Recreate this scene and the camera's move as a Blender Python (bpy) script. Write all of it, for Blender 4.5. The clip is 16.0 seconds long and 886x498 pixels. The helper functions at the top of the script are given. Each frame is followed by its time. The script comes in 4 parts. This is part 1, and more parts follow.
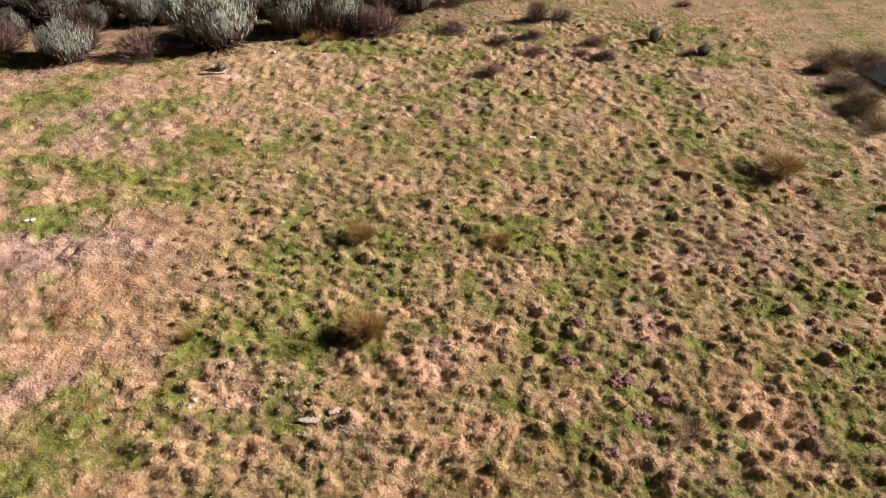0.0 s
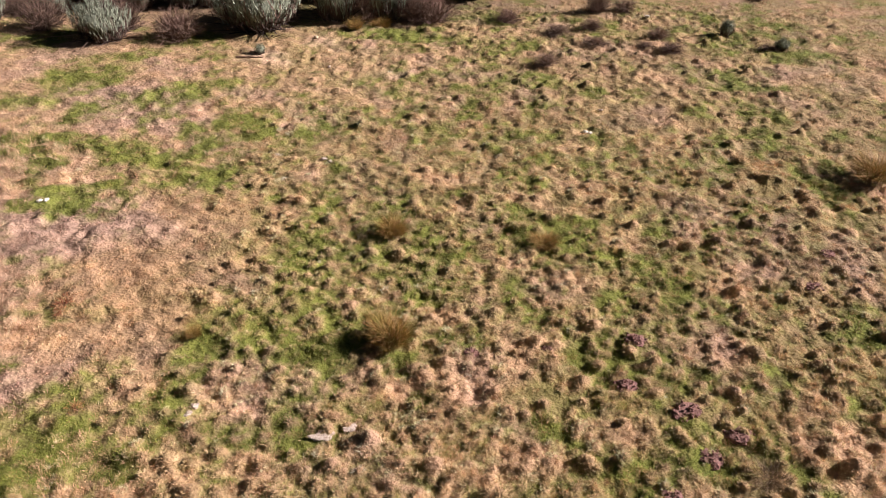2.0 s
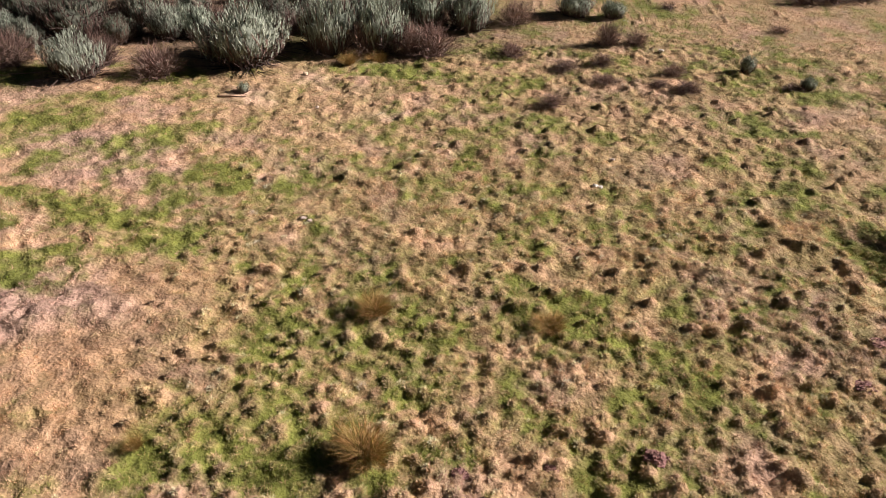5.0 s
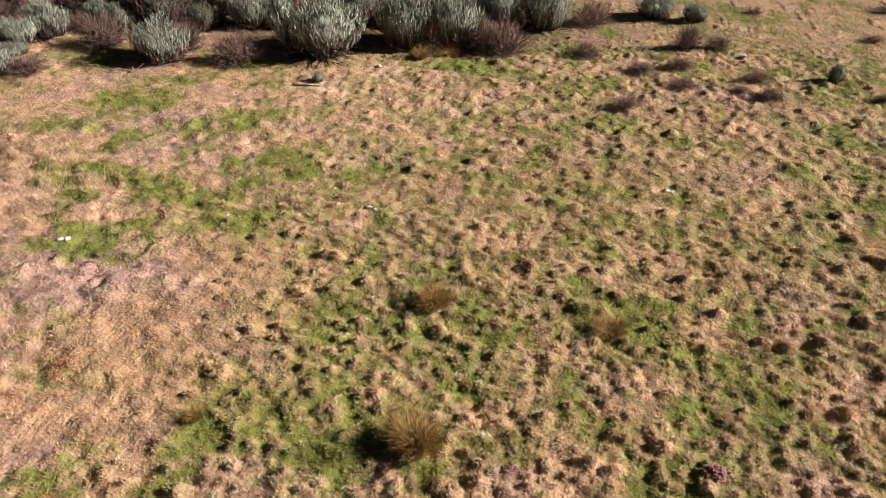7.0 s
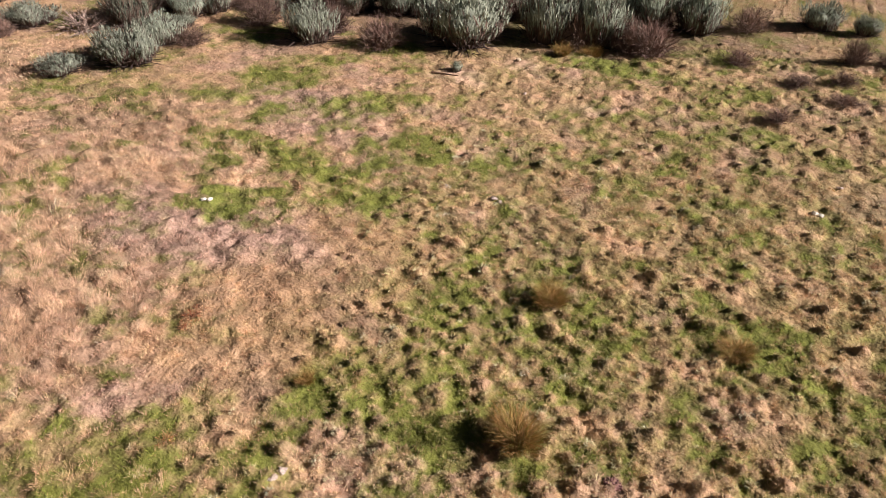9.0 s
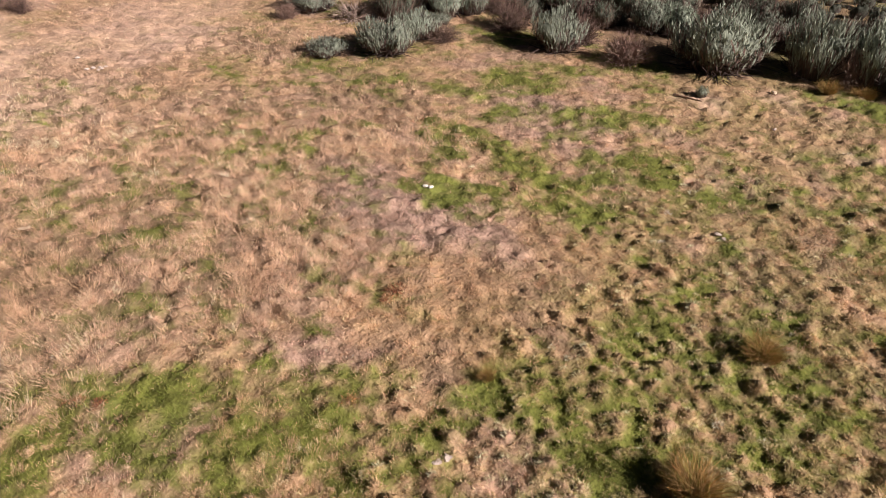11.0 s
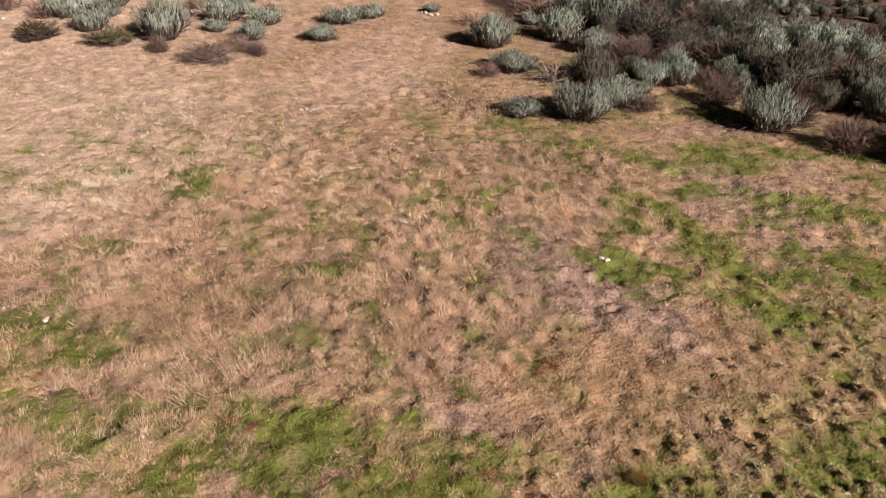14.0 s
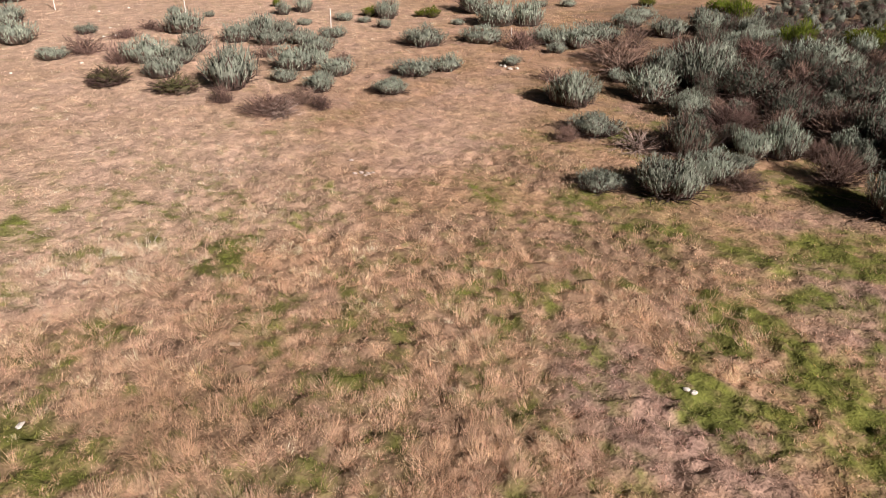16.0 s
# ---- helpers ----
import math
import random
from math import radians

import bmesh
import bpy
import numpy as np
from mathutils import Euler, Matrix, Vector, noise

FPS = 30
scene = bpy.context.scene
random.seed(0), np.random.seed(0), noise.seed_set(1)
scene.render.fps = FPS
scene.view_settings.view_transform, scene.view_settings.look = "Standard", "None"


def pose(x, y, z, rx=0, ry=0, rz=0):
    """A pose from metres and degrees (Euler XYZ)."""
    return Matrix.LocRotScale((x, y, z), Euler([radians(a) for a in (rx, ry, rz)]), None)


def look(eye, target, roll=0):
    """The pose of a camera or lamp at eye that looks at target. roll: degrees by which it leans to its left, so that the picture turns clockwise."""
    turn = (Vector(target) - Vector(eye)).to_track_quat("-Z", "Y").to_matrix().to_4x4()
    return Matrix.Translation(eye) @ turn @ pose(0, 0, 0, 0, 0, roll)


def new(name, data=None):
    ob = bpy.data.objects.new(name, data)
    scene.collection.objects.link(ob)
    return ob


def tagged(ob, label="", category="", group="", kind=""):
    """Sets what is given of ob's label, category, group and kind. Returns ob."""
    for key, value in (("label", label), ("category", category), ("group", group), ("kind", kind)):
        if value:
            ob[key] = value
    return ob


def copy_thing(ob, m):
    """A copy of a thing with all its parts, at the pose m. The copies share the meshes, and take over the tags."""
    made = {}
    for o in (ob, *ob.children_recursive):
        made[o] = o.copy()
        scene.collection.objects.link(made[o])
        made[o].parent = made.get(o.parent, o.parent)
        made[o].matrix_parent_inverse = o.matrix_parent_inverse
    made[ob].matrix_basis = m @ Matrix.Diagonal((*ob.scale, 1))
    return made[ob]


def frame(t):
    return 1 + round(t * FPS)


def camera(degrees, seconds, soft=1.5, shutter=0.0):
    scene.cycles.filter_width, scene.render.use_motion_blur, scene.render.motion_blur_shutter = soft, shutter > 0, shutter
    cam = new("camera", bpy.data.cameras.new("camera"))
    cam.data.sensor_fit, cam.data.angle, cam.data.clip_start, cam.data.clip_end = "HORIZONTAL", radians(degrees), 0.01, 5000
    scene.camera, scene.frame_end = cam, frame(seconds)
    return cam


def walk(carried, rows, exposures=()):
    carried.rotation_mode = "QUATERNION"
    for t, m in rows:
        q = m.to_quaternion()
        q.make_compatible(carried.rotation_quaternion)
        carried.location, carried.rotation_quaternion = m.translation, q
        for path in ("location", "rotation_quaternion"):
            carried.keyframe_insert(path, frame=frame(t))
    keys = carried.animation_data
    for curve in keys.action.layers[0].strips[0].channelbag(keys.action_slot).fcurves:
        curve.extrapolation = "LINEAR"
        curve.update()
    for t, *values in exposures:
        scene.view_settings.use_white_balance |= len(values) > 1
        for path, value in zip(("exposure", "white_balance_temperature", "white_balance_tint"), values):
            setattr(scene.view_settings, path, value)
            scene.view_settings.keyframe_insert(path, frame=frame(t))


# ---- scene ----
cam = camera(64.9, 16.0, 0.6)
METRES, EYE, TILT, LEAN, TURN = 11.0, 12.2, -35.03, 0.0, 0.0
ROWS = [
    (0.0, 0.0, 0.0, 0.0, -0.0, 0.0, -0.0),
    (0.5, 0.0053, 0.0499, -0.057, 2.32, -0.03, -1.63),
    (1.0, 0.0106, 0.0857, -0.0853, 3.71, -0.18, -2.51),
    (1.5, 0.0112, 0.1286, -0.0607, 3.72, -0.18, -2.48),
    (2.0, 0.0109, 0.1965, -0.0121, 3.72, 0.3, -2.44),
    (2.5, 0.011, 0.2777, 0.0473, 3.74, 0.78, -2.4),
    (3.0, 0.0124, 0.3566, 0.1029, 3.75, 1.06, -2.36),
    (5.5, 0.0317, 0.418, 0.1349, 4.93, 1.51, -3.21),
    (6.0, 0.0304, 0.4162, 0.1294, 6.37, 1.42, -4.25),
    (6.5, 0.0276, 0.4183, 0.1259, 7.8, 1.29, -5.29),
    (7.0, 0.0238, 0.4233, 0.1233, 9.24, 1.11, -6.31),
    (7.5, 0.0204, 0.427, 0.1222, 10.68, 0.89, -7.35),
    (8.0, 0.02, 0.4298, 0.1185, 12.3, 0.66, -8.48),
    (8.5, 0.0155, 0.4328, 0.114, 14.71, 0.23, -10.17),
    (9.0, 0.0106, 0.4366, 0.1082, 18.78, -0.62, -12.83),
    (11.5, 0.0084, 0.4561, 0.0907, 41.37, -6.29, -24.94),
    (12.0, 0.0084, 0.4577, 0.0888, 46.02, -7.6, -26.82),
    (12.5, 0.009, 0.4571, 0.0883, 50.77, -9.03, -28.49),
    (13.0, 0.0092, 0.4577, 0.0904, 52.61, -9.13, -29.03),
    (13.5, -0.0004, 0.4676, 0.0978, 53.13, -8.57, -29.19),
    (14.0, -0.0243, 0.4923, 0.1157, 53.64, -8.02, -29.36),
    (14.5, -0.0716, 0.5353, 0.1465, 54.28, -7.5, -29.56),
    (15.0, -0.1317, 0.5818, 0.1797, 55.66, -7.39, -29.99),
    (15.5, -0.2064, 0.63, 0.2144, 57.91, -7.67, -30.63),
    (16.0, -0.2764, 0.6729, 0.2478, 61.8, -9.0, -31.61),
]
walk(cam, [(t, pose(0, 0, EYE, TILT, LEAN, TURN) @ pose(METRES * x, METRES * y, METRES * z, 90 + pitch, roll, yaw)) for t, x, y, z, yaw, pitch, roll in ROWS],
     ((0.0, 1.28), (9.0, 1.18), (12.0, 0.82), (16.0, 0.68)))

# ---- light: a low, warm sun on the right and a clear sky ----
SUN_EL, SUN_AZ = 25.0, 14.0
world = bpy.data.worlds.new("sky")
scene.world = world
world.use_nodes = True
sky = world.node_tree.nodes.new("ShaderNodeTexSky")
sky.sky_type, sky.sun_disc = "NISHITA", False
sky.sun_elevation, sky.sun_rotation = radians(SUN_EL), radians(90 - SUN_AZ)
bg = world.node_tree.nodes["Background"]
bg.inputs["Strength"].default_value = 0.004
world.node_tree.links.new(sky.outputs[0], bg.inputs[0])
sun_data = bpy.data.lights.new("sun", "SUN")
sun_data.energy, sun_data.angle, sun_data.color = 5.0, radians(0.5), (1.0, 0.87, 0.84)
sun = new("sun", sun_data)
sun_way = Vector((math.cos(radians(SUN_EL)) * math.cos(radians(SUN_AZ)), math.cos(radians(SUN_EL)) * math.sin(radians(SUN_AZ)), math.sin(radians(SUN_EL))))
sun.matrix_world = look(sun_way * 80, (0, 0, 0))

# ---- materials ----


def tinted(name, gloss=0.75, through_light=0.25, grain=25.0, depth=0.35, vary=0.0, bump=0.0):
    """A matt natural surface coloured by the mesh's tint, with grain and mottling; leaves let some light through."""
    mat = bpy.data.materials.new(name)
    mat.use_nodes = True
    nt = mat.node_tree
    n, ln = nt.nodes, nt.links
    p = n["Principled BSDF"]
    p.inputs["Roughness"].default_value = gloss
    p.inputs["Specular IOR Level"].default_value = 0.15
    at = n.new("ShaderNodeAttribute")
    at.attribute_name = "tint"
    tc = n.new("ShaderNodeTexCoord")
    fine = n.new("ShaderNodeTexNoise")
    fine.inputs["Scale"].default_value, fine.inputs["Detail"].default_value = grain, 4
    ln.new(tc.outputs["Object"], fine.inputs["Vector"])
    broad = n.new("ShaderNodeTexNoise")
    broad.inputs["Scale"].default_value, broad.inputs["Detail"].default_value = 1.3, 3
    ln.new(tc.outputs["Object"], broad.inputs["Vector"])
    total = n.new("ShaderNodeMath")
    total.operation = "ADD"
    ln.new(fine.outputs["Fac"], total.inputs[0])
    ln.new(broad.outputs["Fac"], total.inputs[1])
    span = n.new("ShaderNodeMapRange")
    span.inputs["From Min"].default_value, span.inputs["From Max"].default_value = 0.6, 1.4
    span.inputs["To Min"].default_value, span.inputs["To Max"].default_value = 1 - depth, 1 + depth
    ln.new(total.outputs[0], span.inputs["Value"])
    hsv = n.new("ShaderNodeHueSaturation")
    ln.new(at.outputs["Color"], hsv.inputs["Color"])
    value = span.outputs[0]
    if vary:
        info = n.new("ShaderNodeObjectInfo")
        each = n.new("ShaderNodeMapRange")
        each.inputs["To Min"].default_value, each.inputs["To Max"].default_value = 1 - vary, 1 + vary
        ln.new(info.outputs["Random"], each.inputs["Value"])
        mul = n.new("ShaderNodeMath")
        mul.operation = "MULTIPLY"
        ln.new(value, mul.inputs[0])
        ln.new(each.outputs[0], mul.inputs[1])
        value = mul.outputs[0]
        hue = n.new("ShaderNodeMapRange")
        hue.inputs["To Min"].default_value, hue.inputs["To Max"].default_value = 0.5 - 0.06 * vary, 0.5 + 0.06 * vary
        ln.new(info.outputs["Random"], hue.inputs["Value"])
        ln.new(hue.outputs[0], hsv.inputs["Hue"])
    ln.new(value, hsv.inputs["Value"])
    ln.new(hsv.outputs[0], p.inputs["Base Color"])
    if bump:
        b = n.new("ShaderNodeBump")
        b.inputs["Strength"].default_value, b.inputs["Distance"].default_value = 1.0, bump
        ln.new(fine.outputs["Fac"], b.inputs["Height"])
        tuft = n.new("ShaderNodeTexNoise")
        tuft.inputs["Scale"].default_value, tuft.inputs["Detail"].default_value = 3.6, 3
        ln.new(tc.outputs["Object"], tuft.inputs["Vector"])
        swell = n.new("ShaderNodeBump")
        swell.inputs["Strength"].default_value, swell.inputs["Distance"].default_value = 1.0, 2.2 * bump
        ln.new(tuft.outputs["Fac"], swell.inputs["Height"])
        ln.new(swell.outputs[0], b.inputs["Normal"])
        ln.new(b.outputs[0], p.inputs["Normal"])
    if through_light:
        tr = n.new("ShaderNodeBsdfTranslucent")
        ln.new(hsv.outputs[0], tr.inputs["Color"])
        mix = n.new("ShaderNodeMixShader")
        mix.inputs[0].default_value = through_light
        ln.new(p.outputs[0], mix.inputs[1])
        ln.new(tr.outputs[0], mix.inputs[2])
        ln.new(mix.outputs[0], n["Material Output"].inputs["Surface"])
    return mat


def mottled(name, low, high, scale, rough=0.9, bump=0.01):
    mat = bpy.data.materials.new(name)
    mat.use_nodes = True
    n, ln = mat.node_tree.nodes, mat.node_tree.links
    p = n["Principled BSDF"]
    p.inputs["Roughness"].default_value = rough
    p.inputs["Specular IOR Level"].default_value = 0.2
    tc = n.new("ShaderNodeTexCoord")
    no = n.new("ShaderNodeTexNoise")
    no.inputs["Scale"].default_value, no.inputs["Detail"].default_value = scale, 6
    ln.new(tc.outputs["Object"], no.inputs["Vector"])
    ramp = n.new("ShaderNodeValToRGB")
    ramp.color_ramp.elements[0].position, ramp.color_ramp.elements[0].color = 0.35, (*low, 1)
    ramp.color_ramp.elements[1].position, ramp.color_ramp.elements[1].color = 0.65, (*high, 1)
    ln.new(no.outputs["Fac"], ramp.inputs[0])
    ln.new(ramp.outputs[0], p.inputs["Base Color"])
    b = n.new("ShaderNodeBump")
    b.inputs["Strength"].default_value, b.inputs["Distance"].default_value = 0.8, bump
    ln.new(no.outputs["Fac"], b.inputs["Height"])
    ln.new(b.outputs[0], p.inputs["Normal"])
    return mat


M_GROUND = tinted("turf_and_soil", 0.95, 0.0, 13.0, 0.45, 0.0, 0.045)
M_GRASS = tinted("grass_blades", 0.7, 0.09, 6.0, 0.22)
M_LEAF = tinted("shrub_leaves", 0.7, 0.09, 9.0, 0.3, 0.22)
M_TWIG = tinted("shrub_twigs", 0.9, 0.0, 9.0, 0.3, 0.15)
M_SOIL = mottled("dug_soil", (0.12, 0.062, 0.058), (0.30, 0.165, 0.145), 22.0, 0.95, 0.03)
M_STONE = mottled("white_quartz_stone", (0.5, 0.46, 0.38), (0.85, 0.82, 0.75), 14.0, 0.7, 0.015)
M_TANSTONE = mottled("tan_stone", (0.4, 0.3, 0.2), (0.6, 0.48, 0.35), 14.0, 0.8, 0.015)
M_BONE = mottled("lichened_stone", (0.30, 0.22, 0.18), (0.66, 0.58, 0.51), 12.0, 0.8, 0.02)
M_POST = mottled("weathered_post", (0.55, 0.5, 0.44), (0.8, 0.76, 0.7), 9.0, 0.85, 0.006)
M_WOOD = mottled("dead_wood", (0.2, 0.12, 0.08), (0.42, 0.3, 0.22), 16.0, 0.9, 0.01)
M_WATER = bpy.data.materials.new("pond_water")
M_WATER.use_nodes = True
_p = M_WATER.node_tree.nodes["Principled BSDF"]
_p.inputs["Base Color"].default_value = (0.02, 0.025, 0.02, 1)
_p.inputs["Roughness"].default_value = 0.06
_w = M_WATER.node_tree.nodes.new("ShaderNodeTexNoise")
_w.inputs["Scale"].default_value = 5.0
_b = M_WATER.node_tree.nodes.new("ShaderNodeBump")
_b.inputs["Strength"].default_value, _b.inputs["Distance"].default_value = 0.15, 0.02
M_WATER.node_tree.links.new(_w.outputs["Fac"], _b.inputs["Height"])
M_WATER.node_tree.links.new(_b.outputs[0], _p.inputs["Normal"])

# pigments; the thicket floor holds shade too, the western straw haze
STRAW, PINK, PALE = (0.55, 0.357, 0.222), (0.53, 0.358, 0.24), (0.44, 0.30, 0.24)
BROWN, GREEN, BARE = (0.43, 0.275, 0.15), (0.148, 0.194, 0.024), (0.56, 0.395, 0.30)
HAZED_STRAW, HAY = (0.62, 0.46, 0.345), (0.54, 0.39, 0.225)
OLIVE, UMBER, SHADED_LITTER = (0.26, 0.23, 0.075), (0.25, 0.165, 0.09), (0.06, 0.042, 0.032)

# ---- the lie of the land ----
R = np.random.default_rng(7)


def lattice(x, y, scale, seed):
    """Smooth value noise, 0 to 1."""
    x, y = np.asarray(x, float) / scale, np.asarray(y, float) / scale
    i, j = np.floor(x).astype(np.int64), np.floor(y).astype(np.int64)
    u, v = x - i, y - j
    u, v = u * u * (3 - 2 * u), v * v * (3 - 2 * v)

    def h(a, b):
        k = (a * 374761393 + b * 668265263 + seed * 1442695041) & 0xFFFFFFFF
        k = ((k ^ (k >> 13)) * 1274126177) & 0xFFFFFFFF
        return ((k ^ (k >> 16)) & 0xFFFF) / 65535.0

    return (h(i, j) * (1 - u) + h(i + 1, j) * u) * (1 - v) + (h(i, j + 1) * (1 - u) + h(i + 1, j + 1) * u) * v


def fbm(x, y, scale, seed, octaves=3):
    out, a, s = 0.0, 0.5, 0.0
    for k in range(octaves):
        out = out + a * lattice(x, y, scale / 2 ** k, seed + k)
        s += a
        a *= 0.55
    return out / s


POND = (22.9, 30.6, 3.4, 3.2)


def land(x, y):
    """Height of the meadow: level in the middle, rising gently to the west and to the north."""
    x, y = np.asarray(x, float), np.asarray(y, float)
    rise = 2.0 * np.logaddexp(0, -(np.maximum(x, -120) + 5.5) / 2.0)
    z = 0.07 * rise + 0.02 * (np.clip(y, -30, 45) - 11)
    hollow = np.clip(1 - ((x - POND[0]) / (POND[2] + 1.5)) ** 2 - ((y - POND[1]) / (POND[3] + 1.5)) ** 2, 0, 1)
    return z - 0.55 * np.sqrt(hollow)


PATCHES = []


def patch(kind, x, y, rx, ry, turn, weight=1.0):
    """A patch of one cover: its middle, half sizes, turn in degrees and how full it is."""
    PATCHES.append((kind, x, y, rx, ry, radians(turn), weight))


patch("green", -4.45, 13.57, 2.28, 1.41, 0, 1.00)
patch("green", -2.76, 16.93, 0.93, 1.63, 0, 0.80)
patch("green", -8.66, 23.30, 0.89, 1.83, 0, 1.00)
patch("green", -9.52, 19.67, 1.21, 1.19, 0, 1.00)
patch("green", -11.95, 18.57, 1.82, 0.87, 0, 1.00)
patch("green", -7.32, 10.12, 2.11, 1.62, 0, 0.70)
patch("green", -16.32, 26.14, 1.06, 1.56, 0, 1.00)
patch("green", -4.32, 34.06, 3.23, 1.10, 0, 1.00)
patch("green", 2.35, 17.54, 1.04, 0.93, 0, 0.80)
patch("green", 10.50, 21.66, 0.98, 1.57, 0, 1.00)
patch("green", 7.48, 26.20, 0.96, 0.90, 0, 1.00)
patch("green", -1.02, 37.14, 1.26, 1.05, 0, 1.00)
patch("green", 9.79, 24.70, 1.89, 1.73, 0, 0.60)
patch("green", 7.92, 13.75, 2.27, 1.60, 0, 0.55)
patch("green", -1.14, 11.93, 0.62, 0.39, 0, 0.80)
patch("green", 5.80, 15.37, 1.49, 0.84, 0, 0.60)
patch("green", 13.59, 20.15, 1.32, 1.98, 0, 0.60)
patch("green", 19.44, 33.84, 1.32, 3.44, 0, 0.70)
patch("green", 0.98, 13.74, 1.19, 0.45, 0, 0.50)
patch("green", 1.64, 18.43, 0.64, 0.51, 6, 1.00)
patch("green", 2.87, 16.91, 0.80, 0.83, 6, 0.70)
patch("green", 0.28, 17.44, 0.68, 0.85, 6, 0.70)
patch("green", -2.79, 29.70, 1.11, 1.17, 6, 0.60)
patch("green", 7.58, 26.10, 0.51, 0.39, 6, 0.90)
patch("green", -16.66, 26.45, 1.19, 1.30, 6, 0.80)
patch("green", -1.00, 37.14, 2.21, 1.11, 6, 1.00)
patch("green", -8.56, 23.85, 0.91, 1.69, 23, 1.00)
patch("green", -11.82, 18.74, 1.36, 0.91, 23, 1.00)
patch("green", -9.73, 18.98, 0.98, 0.52, 23, 1.00)
patch("green", -4.73, 19.26, 0.75, 0.68, 23, 1.00)
patch("green", -3.32, 16.89, 0.80, 1.06, 23, 0.70)
patch("green", 1.07, 18.51, 1.12, 1.42, 23, 0.80)
patch("green", -15.68, 21.07, 0.60, 0.73, 23, 0.80)
patch("green", -11.53, 12.02, 0.55, 0.94, 23, 0.50)
patch("green", -11.14, 24.34, 1.20, 1.02, 23, 0.50)
patch("green", -8.97, 23.62, 1.03, 2.03, 56, 1.00)
patch("green", -9.50, 19.48, 0.98, 1.02, 56, 1.00)
patch("green", -11.70, 18.96, 1.69, 1.04, 36, 1.00)
patch("green", -4.85, 19.52, 0.60, 0.56, 56, 0.80)
patch("green", -10.24, 7.99, 5.22, 1.68, 56, 0.95)
patch("green", -13.06, 5.17, 2.25, 1.01, 56, 0.90)
patch("green", -6.74, 10.70, 3.29, 0.89, 56, 0.90)
patch("green", -11.30, 7.33, 0.99, 0.77, 56, 1.00)
patch("green", -16.46, 4.15, 1.32, 2.96, 56, 0.95)
patch("green", -22.76, 9.45, 0.81, 0.79, 56, 0.80)
patch("green", -16.45, 10.72, 0.65, 0.62, 56, 0.80)
patch("green", -10.34, 12.14, 0.37, 0.65, 56, 0.80)
patch("green", -8.27, 13.63, 0.38, 0.41, 56, 0.60)
patch("green", -8.10, 9.33, 3.33, 1.23, 56, 0.85)
patch("green", -16.11, 25.98, 0.92, 2.14, 56, 0.80)
patch("green", -5.30, 12.87, 2.95, 0.80, 56, 0.80)
patch("green", -16.39, 10.43, 0.61, 0.59, 66, 1.00)
patch("green", -17.05, 15.33, 0.75, 0.60, 66, 0.80)
patch("green", -23.31, 9.98, 0.54, 0.54, 66, 0.80)
patch("green", -22.46, 9.34, 0.70, 0.75, 66, 0.80)
patch("green", -12.08, 18.53, 1.94, 1.11, 41, 1.00)
patch("green", -16.49, 26.17, 1.60, 2.16, 66, 0.80)
patch("green", -13.25, 21.10, 0.94, 0.97, 66, 0.70)
patch("green", -17.33, 4.46, 0.99, 1.30, 66, 1.00)
patch("green", -28.15, 3.47, 1.09, 0.81, 66, 0.90)
patch("green", -17.17, 17.87, 1.12, 1.03, 66, 0.60)
patch("green", -9.61, 19.22, 0.80, 1.36, 66, 0.80)
patch("green", -17.98, 13.14, 1.79, 1.19, 66, 0.45)
patch("green", -20.22, 5.93, 0.64, 0.84, 66, 0.80)
patch("green", -19.90, 9.98, 1.57, 1.32, 66, 0.40)
patch("green", -24.56, 19.26, 1.26, 1.26, 66, 0.50)
patch("green", -20.45, 29.82, 1.68, 1.13, 66, 0.90)
patch("green", -27.17, 26.47, 1.54, 1.37, 66, 0.90)
patch("green", -18.62, 30.28, 1.41, 0.91, 66, 1.00)
patch("green", -11.56, 18.25, 1.63, 0.85, 46, 1.00)
patch("green", -9.35, 20.05, 2.40, 1.09, 49, 1.00)
patch("green", -10.12, 23.56, 1.05, 0.98, 61, 0.60)
patch("green", -12.10, 22.19, 0.86, 0.62, 61, 0.60)
patch("green", -16.67, 26.06, 1.16, 1.03, 58, 0.80)
patch("green", -14.09, 27.69, 1.62, 1.01, 58, 0.65)
patch("green", -12.06, 30.46, 1.46, 1.26, 58, 0.65)
patch("green", -11.28, 26.23, 1.06, 0.94, 58, 0.65)
patch("green", -11.35, 23.99, 0.99, 0.71, 58, 0.60)
patch("green", -14.34, 19.57, 0.83, 0.99, 58, 0.70)
patch("green", -15.14, 21.33, 0.59, 0.94, 58, 0.75)
patch("green", -10.06, 26.19, 1.25, 0.78, 58, 0.55)
patch("green", -5.68, 13.77, 1.55, 0.96, 56, 0.95)
patch("green", -5.08, 16.90, 1.48, 1.24, 56, 0.85)
patch("green", -3.55, 16.19, 1.27, 1.20, 56, 0.85)
patch("green", -4.51, 14.77, 1.33, 0.91, 56, 0.80)
patch("green", -12.36, 21.45, 1.71, 1.13, 41, 1.00)
patch("green", -14.41, 21.53, 1.31, 1.07, 46, 0.90)
patch("green", -13.70, 23.19, 1.71, 0.85, 51, 0.60)
patch("green", -10.83, 20.73, 1.17, 1.23, 41, 1.00)
patch("green", -14.15, 19.58, 0.84, 0.98, 46, 0.90)
patch("green", -14.95, 26.25, 0.97, 1.01, 66, 0.80)
patch("green", -15.31, 27.94, 2.6, 1.3, 55, 0.87)
patch("green", -11.44, 26.30, 2.4, 1.2, 55, 0.87)
patch("green", -16.73, 23.83, 1.8, 0.9, 55, 0.82)
patch("green", -19.10, 22.12, 1.4, 0.8, 55, 0.77)
